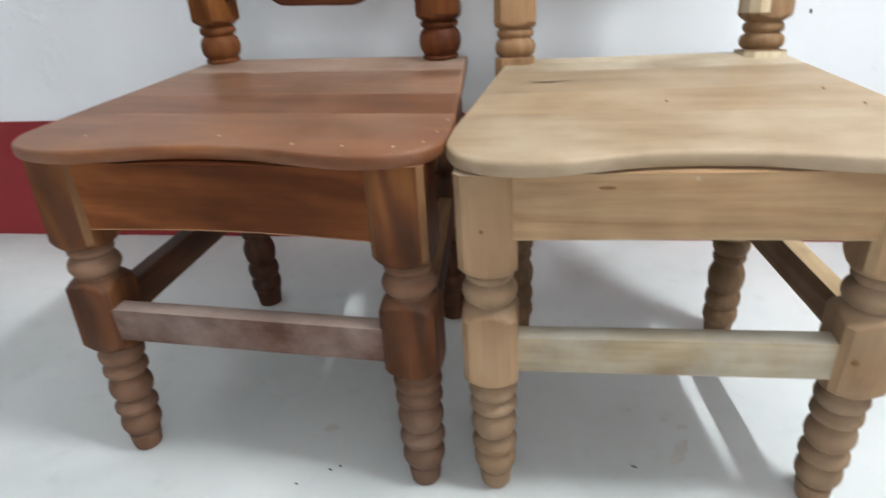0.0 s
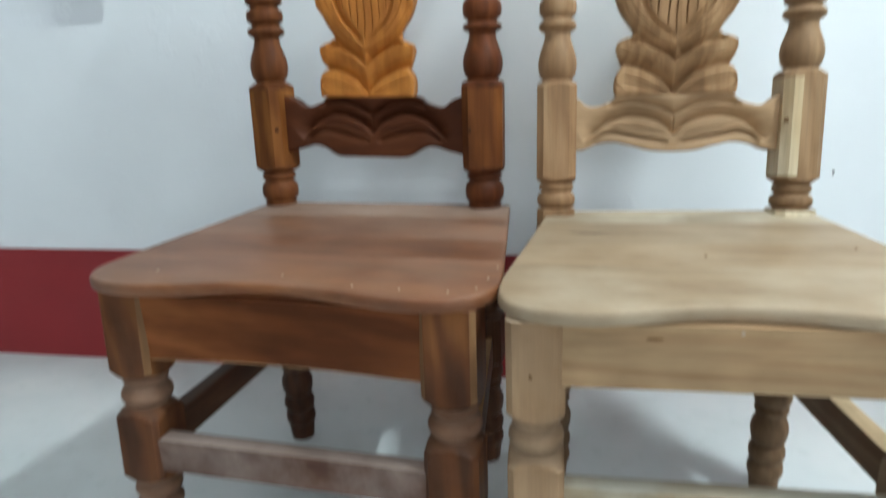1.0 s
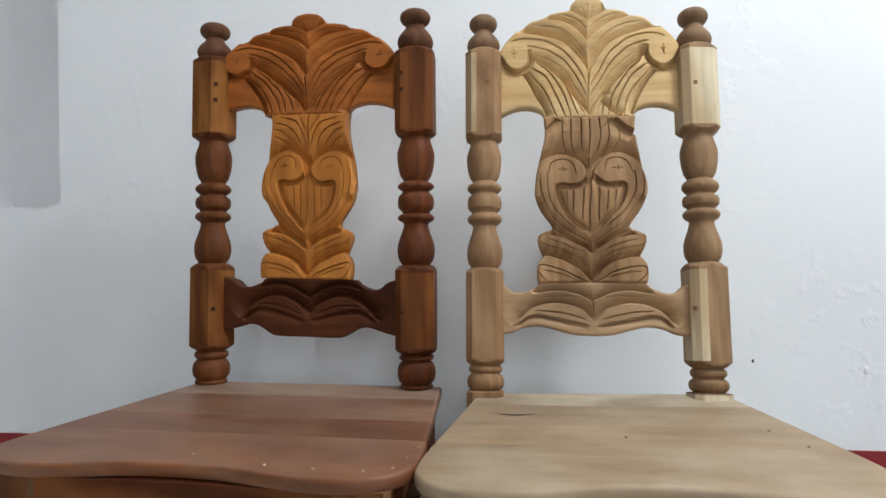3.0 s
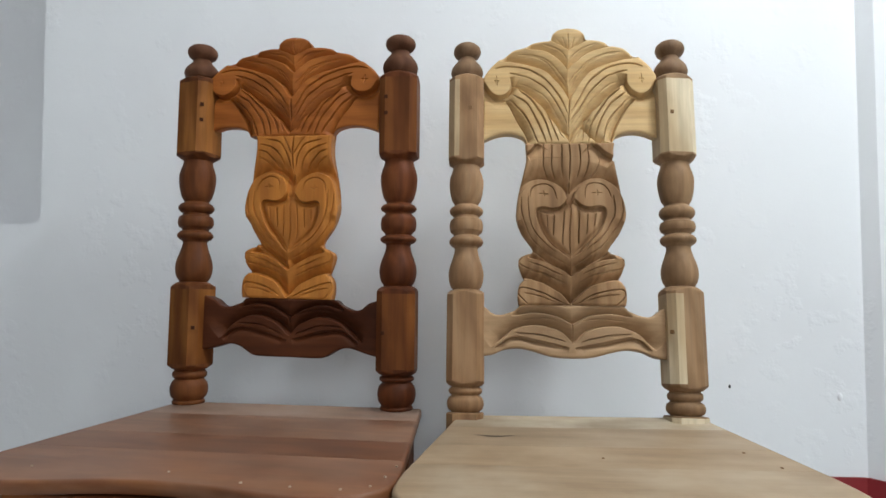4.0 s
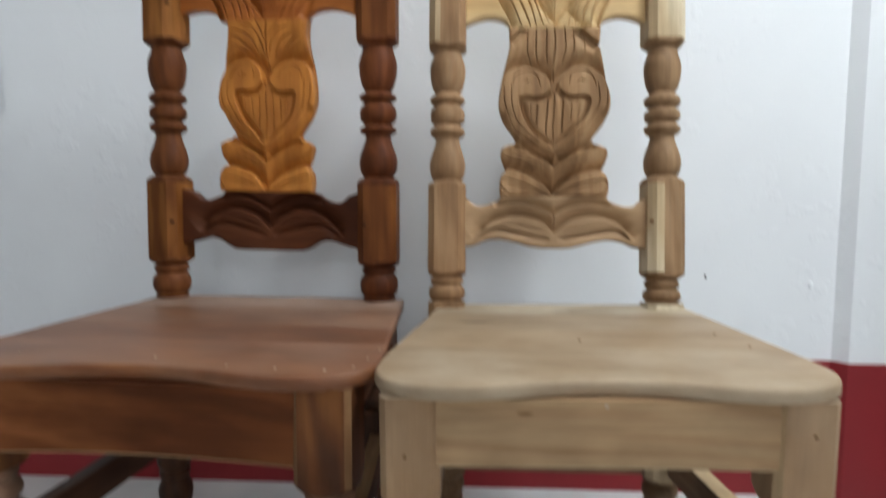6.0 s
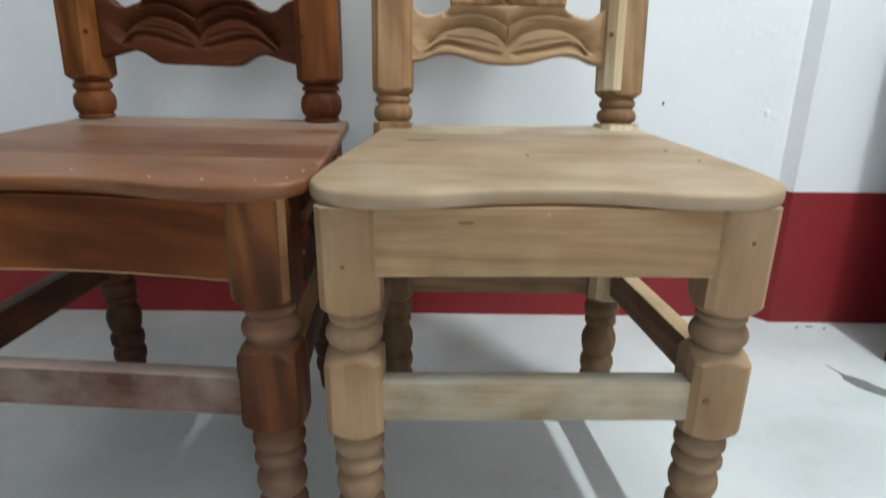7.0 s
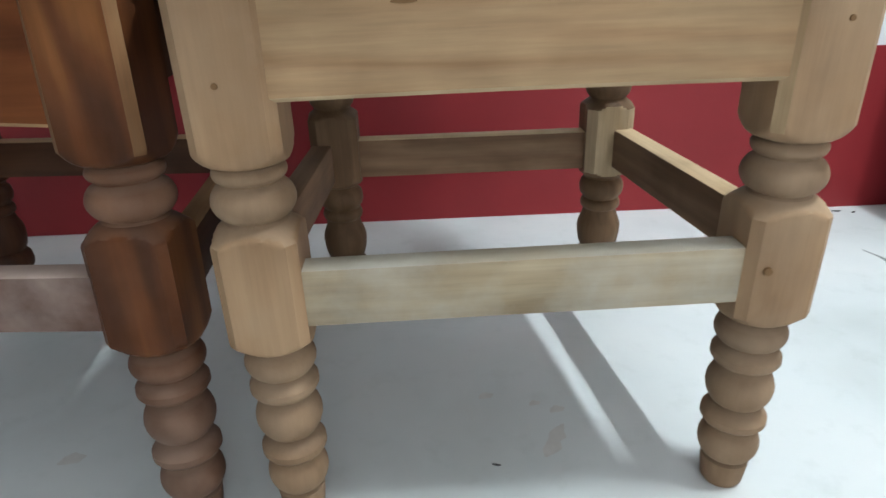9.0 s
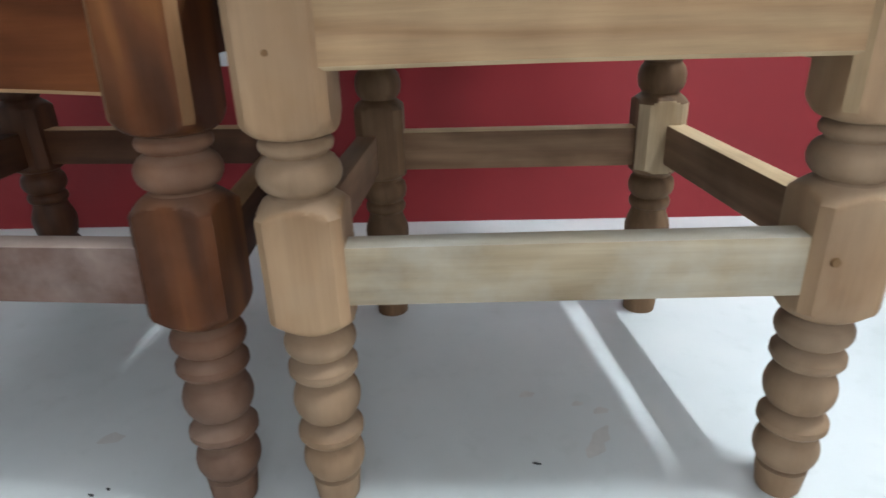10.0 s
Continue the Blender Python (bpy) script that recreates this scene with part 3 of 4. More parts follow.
def post_rings(k, h, plinth):
    """k: heights along the post, from the seat up."""
    r = h / 0.029
    if plinth:
        out = [(-0.085, 2 * h, h * 0.97), (0.0035, 2 * h, h * 0.97), (0.005, 2 * h, h * 0.93), (0.0055, 0.026 * r, 0)]
    else:
        out = [(-0.02, 0.02 * r, 0), (-0.001, 0.0225 * r, 0), (0.0005, 0.0245 * r, 0), (0.003, 0.025 * r, 0), (0.0052, 0.0235 * r, 0)]
    out += bead(0.006, k[0], 0.0288 * r, 0.022 * r) + bead(k[0] + 0.001, k[1], 0.0262 * r, 0.022 * r)
    out += shaft(k[1] + 0.0015, k[2], h, 0.84) + vase(k[2] + 0.001, k[3], 0.021 * r, 0.0285 * r, 0.0185 * r, 0.36)
    out += bead(k[3] + 0.003, k[4], 0.0278 * r, 0.02 * r, 8, 0.75) + bead(k[4] + 0.003, k[5], 0.0275 * r, 0.021 * r, 6, 0.4) + bead(k[5] + 0.003, k[6], 0.0278 * r, 0.02 * r, 8, 0.75)
    out += vase(k[6] + 0.002, k[7], 0.0185 * r, 0.0285 * r, 0.022 * r, 0.6) + shaft(k[7] + 0.002, k[8], h, 0.84)
    bell = k[9] + 0.005 - k[8]
    out += [(k[8] + 0.0008, 0.02 * r, 0)]
    top = [(k[8] + 0.001 + bell * t, q * r, 0) for t, q in ((0, 0.0235), (0.12, 0.0262), (0.3, 0.0278), (0.5, 0.0264), (0.68, 0.0225), (0.84, 0.0178), (1, 0.0142))]
    cap = k[10] - k[9] - 0.0085
    top += [(k[9] + 0.0085 + cap * t, q * r, 0) for t, q in ((0, 0.0135), (0.08, 0.0168), (0.22, 0.0212), (0.38, 0.0234), (0.55, 0.0238), (0.72, 0.0222), (0.87, 0.018), (0.96, 0.011))]
    return out, top + [(k[10] + 0.0005, 0.004 * r, 0)]


def beam(a, b, z0, z1, thick, bevel=0.003):
    """A squared bar from a to b on the plan, as its mesh along x and its pose."""
    dx, dy = b[0] - a[0], b[1] - a[1]
    n = math.hypot(dx, dy)
    return box(bmesh.new(), 0, n, -thick / 2, thick / 2, z0, z1, bevel), pose(a[0], a[1], 0, 0, 0, math.degrees(math.atan2(dy, dx)))


def arched(a, b, z0, z1, thick, arch):
    """A bar like beam(), its lower edge bowed upward in the middle and left raw (second material)."""
    dx, dy = b[0] - a[0], b[1] - a[1]
    n, t, e = math.hypot(dx, dy), thick / 2, 0.003
    bm = bmesh.new()
    loops = []
    for q in np.linspace(0, 1, 21):
        low = z0 + arch * math.sin(math.pi * q)
        loops.append([bm.verts.new((n * q, y, z)) for y, z in ((-t, low + e), (-t + e, low), (t - e, low), (t, low + e), (t, z1), (-t, z1))])
    for lo, hi in zip(loops, loops[1:]):
        for i in range(6):
            f = bm.faces.new((lo[i], hi[i], hi[(i + 1) % 6], lo[(i + 1) % 6]))
            f.material_index = 1 if i < 3 else 0
    bm.faces.new(loops[0]), bm.faces.new(loops[-1][::-1])
    return bm, pose(a[0], a[1], 0, 0, 0, math.degrees(math.atan2(dy, dx)))


def seat_side(p):
    """Half of the seat's outline, from the middle of its front round to its back corner."""
    sx, d = p["seat_half"] / 0.2335, p["seat_deep"]
    pts = [(0, 0.012), (0.05, 0.009), (0.10, -0.002), (0.145, -0.010), (0.185, -0.006), (0.214, 0.008), (0.228, 0.028), (0.2335, 0.052), (0.230, 0.10)]
    line = [(x * sx, y) for x, y in spline(pts, 5)]
    back = p["seat_back"]
    for t in np.linspace(0, 1, 9)[1:]:
        line.append((line[-1][0] if t == 0 else 0.230 * sx + (back - 0.230 * sx) * t, 0.10 + (d - 0.10) * t))
    return line


def half_at(side, y):
    """The seat's half width at a depth behind its widest place."""
    q = [(b, a) for a, b in side if b >= 0.05]
    return float(np.interp(y, [b for b, _ in q], [a for _, a in q]))


def plank(side, y0, y1, z0, z1):
    """One board of the seat, cut from its outline between two depths; y0 None for the shaped front board."""
    if y0 is None:
        run = [(a, b) for a, b in side if b < y1]
        run.append((half_at(side, y1), y1))
    else:
        run = [(half_at(side, y), y) for y in np.linspace(y0, y1, 7)]
    ways = []
    for n, (x, y) in enumerate(run):
        a, b = run[max(n - 1, 0)], run[min(n + 1, len(run) - 1)]
        way = Vector((b[1] - a[1], a[0] - b[0])).normalized()
        if y0 is None and n == 0:
            way = Vector((0, -1))
        elif n == len(run) - 1 or (y0 is not None and n == 0):
            way = Vector((1, 0))
        ways.append(way)
    bm = bmesh.new()
    loops = []
    for inset, z in ((0.0035, z0), (0.0012, z0 + 0.001), (0, z0 + 0.004), (0, z1 - 0.0042), (0.0005, z1 - 0.0025), (0.0015, z1 - 0.0011), (0.0029, z1 - 0.0003), (0.0046, z1)):
        right = [(x - w.x * inset, y - w.y * inset) for (x, y), w in zip(run, ways)]
        left = [(-x, y) for x, y in right if x > 1e-6][::-1]
        loops.append([bm.verts.new((x, y, z)) for x, y in right + left])
    n = len(loops[0])
    for lo, hi in zip(loops, loops[1:]):
        for i in range(n):
            bm.faces.new((lo[i], lo[(i + 1) % n], hi[(i + 1) % n], hi[i]))
    bm.faces.new(loops[0][::-1])
    bm.faces.new(loops[-1])
    return bm


def chair(label, p, mats, marks):
    ob = tagged(new("dining_chair"), label, "chair", "pair of carved chairs")
    ob.matrix_world = pose(*p["at"], 0, 0, 0, p["turn"])
    h, inner = p["leg"] / 2, p["inner"]
    fx = inner + h
    home = ob.matrix_world.inverted()
    base = pose(*p["back_at"], 0, 0, 0, p["back_turn"])
    rear = [home @ base @ Vector((p["posts"][k][0], -0.022, 0)) for k in range(2)]
    top = 0.434
    for k, sx in enumerate((-1, 1)):
        bm = paint(turned(bmesh.new(), front_leg_rings(h, top), chamfer=p["chamfer"]), lambda c, n: c.z > 0.327 and abs(n.x) > 0.5 and n.y < -0.5 and (p["arch"] > 0.003 or k == 1 and n.x < 0))
        paint(bm, lambda c, n: c.z < 0.172 or 0.278 < c.z < 0.3195, 2)
        leg = part("leg", bm, mats["front_leg"][k], ob, second=mats["worn"], third=mats["turning"])
        leg.matrix_basis = Matrix.Translation((sx * fx + p["leg_shift"][k], h, 0.43)) @ Euler((p["leg_kick"], p["leg_tip"][k], 0)).to_matrix().to_4x4() @ Matrix.Translation((0, 0, -0.43))
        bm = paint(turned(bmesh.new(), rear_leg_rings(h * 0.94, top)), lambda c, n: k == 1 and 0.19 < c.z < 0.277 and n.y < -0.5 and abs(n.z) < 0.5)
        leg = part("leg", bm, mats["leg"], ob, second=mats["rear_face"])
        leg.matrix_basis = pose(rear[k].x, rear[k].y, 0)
    for name, z0, z1, thick, key in (("apron", p["apron"], top - 0.0015, 0.022, "apron"), ("stretcher", 0.197, 0.243, 0.024, "stretcher")):
        inset = 0.0035 if name == "apron" else p["str_in"]
        side_low = p["side_low"] if name == "apron" else z0
        runs = [((-inner - 0.012, inset + thick / 2), (inner + 0.012, inset + thick / 2)), ((rear[0].x + h - 0.01, rear[0].y), (rear[1].x - h + 0.01, rear[1].y))]
        out = p["str_out"] if name == "stretcher" else 0.004
        runs += [((sx * (fx + out), 2 * h - 0.008), (rear[k].x + sx * out, rear[k].y - h + 0.008)) for k, sx in enumerate((-1, 1))]
        for n, (a, b) in enumerate(runs):
            if name == "apron" and n == 0:
                bm, m = arched(a, b, z0, z1, thick, p["arch"])
            else:
                bm, m = beam(a, b, z0 if n < 2 else side_low, z1, thick)
            # light on the tops of the rear and right stretchers, painted as a paler face
            if name == "stretcher" and n in (1, 3):
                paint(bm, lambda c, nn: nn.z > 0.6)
            m = Matrix.Translation((0, 0, p["lift"] if name == "stretcher" and n == 3 else 0)) @ m
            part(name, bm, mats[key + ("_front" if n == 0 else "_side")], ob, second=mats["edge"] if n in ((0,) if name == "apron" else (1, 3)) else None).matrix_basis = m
    # the seat, glued up from boards
    side = seat_side(p)
    seat = None
    cutsy = [None, *p["joints"], p["seat_deep"]]
    for n, (y0, y1) in enumerate(zip(cutsy, cutsy[1:])):
        bm = plank(side, y0, y1 - (0.0003 if n < len(cutsy) - 2 else 0), top, 0.45)
        if seat is None:
            seat = part("seat", bm, mats["seat"][n], ob)
            seat.matrix_basis = pose(p["seat_x"], 0, 0)
        else:
            part("plank", bm, mats["seat"][n], seat)
    # the back, leaning
    lean = ob.matrix_world.inverted() @ pose(*p["back_at"], 0.45, 0, 0, p["back_turn"]) @ Euler((-math.atan(p["rake"]), 0, 0)).to_matrix().to_4x4()
    for k in range(2):
        low, high = p["posts"][k]
        q = p["knots"][k]
        body, finial = post_rings(q, p["post"] / 2, p["plinth"])
        bm = paint(turned(bmesh.new(), body), lambda c, n: (p["plinth"] and c.z < 0.0036 and k == 1) or (q[1] + 0.012 < c.z < q[2] - 0.012 or q[7] + 0.012 < c.z < q[8] - 0.012) and mats["bare"][k](c, n))
        post = part("post", bm, mats["post"][k], ob, second=mats["post_face"][k])
        part("finial", turned(bmesh.new(), finial), mats["finial"], post, mats["finial_label"])
        post.matrix_basis = lean @ Matrix.Translation((low, 0, 0)) @ Euler((0, math.atan((high - low) / 0.62), radians(p["post_turn"][k]))).to_matrix().to_4x4()
    front = lean @ Matrix.Translation((p["mid"], -0.013, 0)) @ Euler((0, p["tip"], 0)).to_matrix().to_4x4()
    crest_board(p, p["wobble"], mats["crest"], ob, mats["crest_label"]).matrix_basis = front @ Matrix.Translation((p["crest_shift"], 0, 0))
    splat_board(p, p["wobble"] + 1, p["curved"], mats["splat"], ob, mats["splat_label"]).matrix_basis = front
    rail_board(p, p["wobble"] + 2, mats["rail"], ob, mats["rail_label"]).matrix_basis = front @ Matrix.Translation((p["rail_shift"], 0, 0))
    for k, places in enumerate(p["pegs"]):
        q = [c for c in ob.children if c.name.split(".")[0] == "post"][k].matrix_basis
        for dx, dy, z in places:
            dots(ob, "peg", [(dx * p["post"] / 2, dy * p["post"] / 2 * 1.004, z)], (dx if abs(dx) > 0.8 else 0, -1, 0), 0.0044, p["peg_wood"], q, 4)
    marks(ob, p)
    return ob


def dots(ob, name, places, normal, r, mat, m=None, n=12, stretch=(1, 1, 1)):
    for q in places:
        d = part(name, disc(bmesh.new(), (0, 0, 0), normal, r, 0.002, n), mat, ob)
        d.matrix_basis = (m or Matrix()) @ Matrix.Translation(q) @ Matrix.Diagonal((*stretch, 1))


# ---- timbers ----
PALE = dict(
    front_leg=[wood("pale_leg_wood", (0.2641, 0.1573, 0.08136), (0.3501, 0.2177, 0.1205), (0.4226, 0.2833, 0.1667), "Z", 0.6, band=4.5, dust=0.25, dust_col=(0.42, 0.34, 0.25), fibre=0.18, top_dust=0.5)] * 2,
    # rear legs and side rails: the shade under the seat is in their darker colour
    leg=wood("shaded_tan_leg_wood", (0.12, 0.066, 0.032), (0.18, 0.105, 0.055), (0.27, 0.17, 0.095), "Z", 0.6),
    # raw lower edge of the apron, and the painted light on the stretcher tops
    edge=wood("raw_and_lit_pale_edge", (0.42, 0.29, 0.16), (0.5, 0.36, 0.21), (0.56, 0.42, 0.26), "X", 0.7),
    # dusty beads, their base colour darkened for the shade of seat and floor
    turning=wood("dusty_shaded_tan_turning", (0.1957, 0.1196, 0.06624), (0.2699, 0.1725, 0.1012), (0.3399, 0.2303, 0.1426), "Z", 0.7, band=4, dust=0.35, dust_col=(0.4, 0.31, 0.225), fibre=0.15, top_dust=0.4),
    worn=wood("pale_leg_worn_edge", (0.27, 0.165, 0.085), (0.36, 0.23, 0.125), (0.42, 0.29, 0.165), "Z", 0.6),
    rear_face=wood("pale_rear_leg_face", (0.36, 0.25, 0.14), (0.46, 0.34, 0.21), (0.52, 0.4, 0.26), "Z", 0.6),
    apron_front=wood("pale_apron_wood", (0.2617, 0.1456, 0.06804), (0.3842, 0.2363, 0.1242), (0.4454, 0.2968, 0.1642), "X", 0.6, band=11, contrast=1.3),
    apron_side=wood("shaded_tan_apron_wood", (0.2, 0.12, 0.06), (0.27, 0.17, 0.095), (0.34, 0.23, 0.135), "X", 0.6),
    stretcher_front=wood("grey_stretcher_wood", (0.28, 0.20, 0.118), (0.36, 0.275, 0.17), (0.43, 0.345, 0.23), "X", 0.6, dust=0.7, dust_col=(0.46, 0.44, 0.38), top_dust=0.6),
    stretcher_side=wood("shaded_tan_stretcher_wood", (0.13, 0.07, 0.036), (0.19, 0.108, 0.06), (0.27, 0.165, 0.095), "X", 0.6),
    seat=[wood("pale_seat_wood", (0.2627, 0.1786, 0.1071), (0.3365, 0.2406, 0.1512), (0.3872, 0.2839, 0.1856), "X", 0.5, band=5, fibre=0.2, dust=0.6, dust_col=(0.44, 0.36, 0.265), cloud=0.14),
          wood("pale_seat_wood_warm", (0.2766, 0.1852, 0.1071), (0.3411, 0.2388, 0.1454), (0.3872, 0.2801, 0.1779), "X", 0.5, band=5, fibre=0.2, dust=0.5, dust_col=(0.46, 0.36, 0.255), cloud=0.14),
          wood("pale_seat_wood_brown", (0.26, 0.1786, 0.1082), (0.3181, 0.2275, 0.1435), (0.3688, 0.2726, 0.1818), "X", 0.5, band=5, fibre=0.2, dust=0.5, dust_col=(0.45, 0.36, 0.26), cloud=0.14),
          wood("pale_seat_wood_light", (0.3318, 0.2538, 0.1674), (0.3964, 0.3149, 0.2153), (0.4425, 0.3619, 0.2583), "X", 0.5, band=5, fibre=0.2, dust=0.7, dust_col=(0.53, 0.46, 0.36), cloud=0.22)],
    post=[wood("tan_post_wood", (0.2363, 0.1281, 0.05985), (0.336, 0.1932, 0.0966), (0.4148, 0.2625, 0.1439), "Z", 0.6),
          wood("tan_post_wood_grey", (0.225, 0.13, 0.064), (0.32, 0.194, 0.101), (0.395, 0.26, 0.147), "Z", 0.6)],
    post_face=[wood("streaked_post_face", (0.36, 0.235, 0.125), (0.48, 0.35, 0.205), (0.58, 0.46, 0.30), "Z", 0.6, contrast=1.3, band=5),
               wood("sapwood_post_face", (0.46, 0.34, 0.2), (0.66, 0.56, 0.39), (0.72, 0.64, 0.48), "Z", 0.6, contrast=1.5, band=5, cloud=0.12)],
    finial=wood("tan_finial_wood", (0.17, 0.098, 0.052), (0.235, 0.14, 0.078), (0.3, 0.19, 0.112), "Z", 0.6), finial_label="turned tan finial",
    bare=[lambda c, n: c.z > 0.3 and c.x < -0.012, lambda c, n: n.y < 0.3 and (c.z > 0.3 or c.x < -0.008)],
    crest=wood("blond_crest_wood", (0.48, 0.3, 0.12), (0.6, 0.402, 0.186), (0.684, 0.492, 0.258), "X", 0.6, cloud=0.15), crest_label="blond carved crest with leaves and scrolls",
    splat=wood("grey_brown_splat_wood", (0.2383, 0.1306, 0.05824), (0.3763, 0.2196, 0.1075), (0.4641, 0.2909, 0.1512), "Z", 0.65, contrast=1.5, band=12), splat_label="grey-brown carved splat with scrolled heart",
    rail=wood("tan_rail_wood", (0.3024, 0.1858, 0.09504), (0.405, 0.2614, 0.1436), (0.4752, 0.324, 0.189), "X", 0.6), rail_label="tan carved rail with two leaves",
)
BROWN = dict(
    front_leg=[wood("brown_leg_wood", (0.054, 0.0155, 0.0045), (0.122, 0.039, 0.0105), (0.24, 0.092, 0.0245), "Z", 0.45, spec=0.16, contrast=1.5, band=6, dust=0.1, dust_col=(0.3, 0.19, 0.13), fibre=0.22, top_dust=0.35)] * 2,
    # the parts behind are darker copies of the front timber, shade included
    leg=wood("shaded_brown_leg_wood", (0.045, 0.016, 0.007), (0.075, 0.028, 0.0115), (0.115, 0.045, 0.018), "Z", 0.5),
    # serves the raw apron edge and the lit stretcher tops alike
    edge=wood("raw_and_lit_brown_edge", (0.36, 0.2, 0.095), (0.45, 0.27, 0.135), (0.52, 0.34, 0.18), "X", 0.7),
    turning=wood("dusty_brown_turning", (0.08075, 0.02975, 0.01274), (0.1283, 0.05324, 0.02488), (0.19, 0.08613, 0.04248), "Z", 0.6, band=4, dust=0.4, dust_col=(0.3, 0.205, 0.15), fibre=0.15, top_dust=0.5),
    worn=wood("brown_leg_worn_edge", (0.128, 0.0576, 0.0224), (0.192, 0.096, 0.03968), (0.2432, 0.1344, 0.0608), "Z", 0.6),
    rear_face=wood("shaded_brown_rear_leg_face", (0.05, 0.018, 0.008), (0.085, 0.032, 0.013), (0.125, 0.05, 0.02), "Z", 0.5),
    apron_front=wood("brown_apron_wood", (0.09384, 0.0276, 0.009384), (0.196, 0.06348, 0.02), (0.345, 0.127, 0.0414), "X", 0.5, spec=0.1, contrast=1.2, band=5),
    apron_side=wood("shaded_brown_apron_wood", (0.05, 0.018, 0.0075), (0.083, 0.031, 0.0125), (0.125, 0.05, 0.02), "X", 0.5),
    stretcher_front=wood("dusty_stretcher_wood", (0.07, 0.03, 0.018), (0.115, 0.055, 0.036), (0.16, 0.088, 0.062), "X", 0.6, dust=0.7, dust_col=(0.34, 0.26, 0.225), top_dust=0.9),
    stretcher_side=wood("shaded_brown_stretcher_wood", (0.05, 0.019, 0.0085), (0.083, 0.033, 0.0145), (0.135, 0.058, 0.025), "X", 0.5),
    seat=[wood("brown_seat_wood", (0.1284, 0.04103, 0.01341), (0.1833, 0.06448, 0.02179), (0.2444, 0.09614, 0.03465), "X", 0.45, band=6, spec=0.4, fibre=0.2, dust=0.25, top_dust=0.16, dust_col=(0.33, 0.225, 0.165)),
          wood("brown_seat_wood_dark", (0.09545, 0.03053, 0.01048), (0.1464, 0.05007, 0.01746), (0.21, 0.07939, 0.02911), "X", 0.45, band=6, spec=0.4, fibre=0.2, dust=0.2, top_dust=0.12, dust_col=(0.31, 0.2, 0.145)),
          wood("brown_seat_wood_red", (0.1222, 0.04221, 0.01509), (0.1772, 0.06683, 0.02516), (0.2383, 0.09973, 0.04025), "X", 0.45, band=6, spec=0.4, fibre=0.2, dust=0.32, top_dust=0.2, dust_col=(0.34, 0.235, 0.175)),
          wood("brown_seat_wood_dusty", (0.1345, 0.05394, 0.02348), (0.1894, 0.08677, 0.04136), (0.2566, 0.1348, 0.07379), "X", 0.5, band=6, spec=0.4, fibre=0.2, dust=0.5, top_dust=0.45, dust_col=(0.37, 0.275, 0.22))],
    post=[wood("brown_post_wood", (0.08, 0.024, 0.008), (0.13, 0.042, 0.0135), (0.19, 0.068, 0.022), "Z", 0.5, spec=0.12, contrast=1.2),
          wood("red_brown_post_wood", (0.08, 0.0225, 0.008), (0.13, 0.0385, 0.013), (0.19, 0.062, 0.021), "Z", 0.5, spec=0.12, contrast=1.2)],
    post_face=[wood("orange_post_face", (0.10, 0.031, 0.0075), (0.17, 0.057, 0.013), (0.29, 0.115, 0.0275), "Z", 0.5, spec=0.12, contrast=1.4, band=6),
               wood("chestnut_post_face", (0.115, 0.036, 0.0105), (0.185, 0.063, 0.017), (0.29, 0.115, 0.03), "Z", 0.5, spec=0.12, contrast=1.4, band=6)],
    finial=wood("dusty_finial_wood", (0.09975, 0.04, 0.02016), (0.1472, 0.0664, 0.036), (0.1995, 0.096, 0.05544), "Z", 0.6, spec=0.12), finial_label="dull dusty brown turned finial",
    bare=[lambda c, n: True, lambda c, n: True],
    crest=wood("orange_crest_wood", (0.3024, 0.08625, 0.0143), (0.4256, 0.1334, 0.0242), (0.5152, 0.184, 0.0374), "X", 0.5, cloud=0.2), crest_label="orange-brown carved crest with leaves and scrolls",
    splat=wood("golden_splat_wood", (0.4148, 0.1456, 0.025), (0.549, 0.2106, 0.03875), (0.6344, 0.273, 0.0575), "Z", 0.5, cloud=0.2), splat_label="golden orange carved splat with scrolled heart",
    rail=wood("dark_brown_rail_wood", (0.0483, 0.0138, 0.00575), (0.0805, 0.02357, 0.0092), (0.1207, 0.03795, 0.0138), "X", 0.46, spec=0.14), rail_label="dark brown carved rail with two leaves",
)


def pale_marks(ob, p):
    """Pegs in the posts and legs, the open knot and the nail holes."""
    dots(ob, "peg", [(p["inner"] + 0.014, 0.0, 0.227)], (0, -1, 0), 0.0036, KNOT)
    dots(ob, "knot", [(-0.078, 0.0032, 0.419)], (0, -1, 0), 0.0022, KNOT, stretch=(4.0, 1, 0.7))
    bm = bmesh.new()
    run = [(-0.152 + 0.054 * t, 0.267 - 0.007 * math.sin(math.pi * t), t) for t in np.linspace(0, 1, 13)]
    lo = [bm.verts.new((x, y - 0.0026 * math.sin(math.pi * t) - 0.0002, 0.4506)) for x, y, t in run]
    hi = [bm.verts.new((x, y + 0.0026 * math.sin(math.pi * t) + 0.0002, 0.4506)) for x, y, t in run]
    for i in range(len(run) - 1):
        bm.faces.new((lo[i], lo[i + 1], hi[i + 1], hi[i]))
    part("knot", bm, LINE, ob, "dark crescent-shaped open knot")
    dots(ob, "knot", [(0.0, 0.166, 0.4499), (0.172, 0.2, 0.4499), (0.19, 0.14, 0.4499)], (0, 0, 1), 0.0019, KNOT)
    dots(ob, "nail_head", [(0.0, 0.0036, 0.427)], (0, -1, 0), 0.0022, FILLER)
    dots(ob, "knot", [(-0.195, 0.0, 0.375), (0.195, 0.0, 0.4)], (0, -1, 0), 0.0022, KNOT)


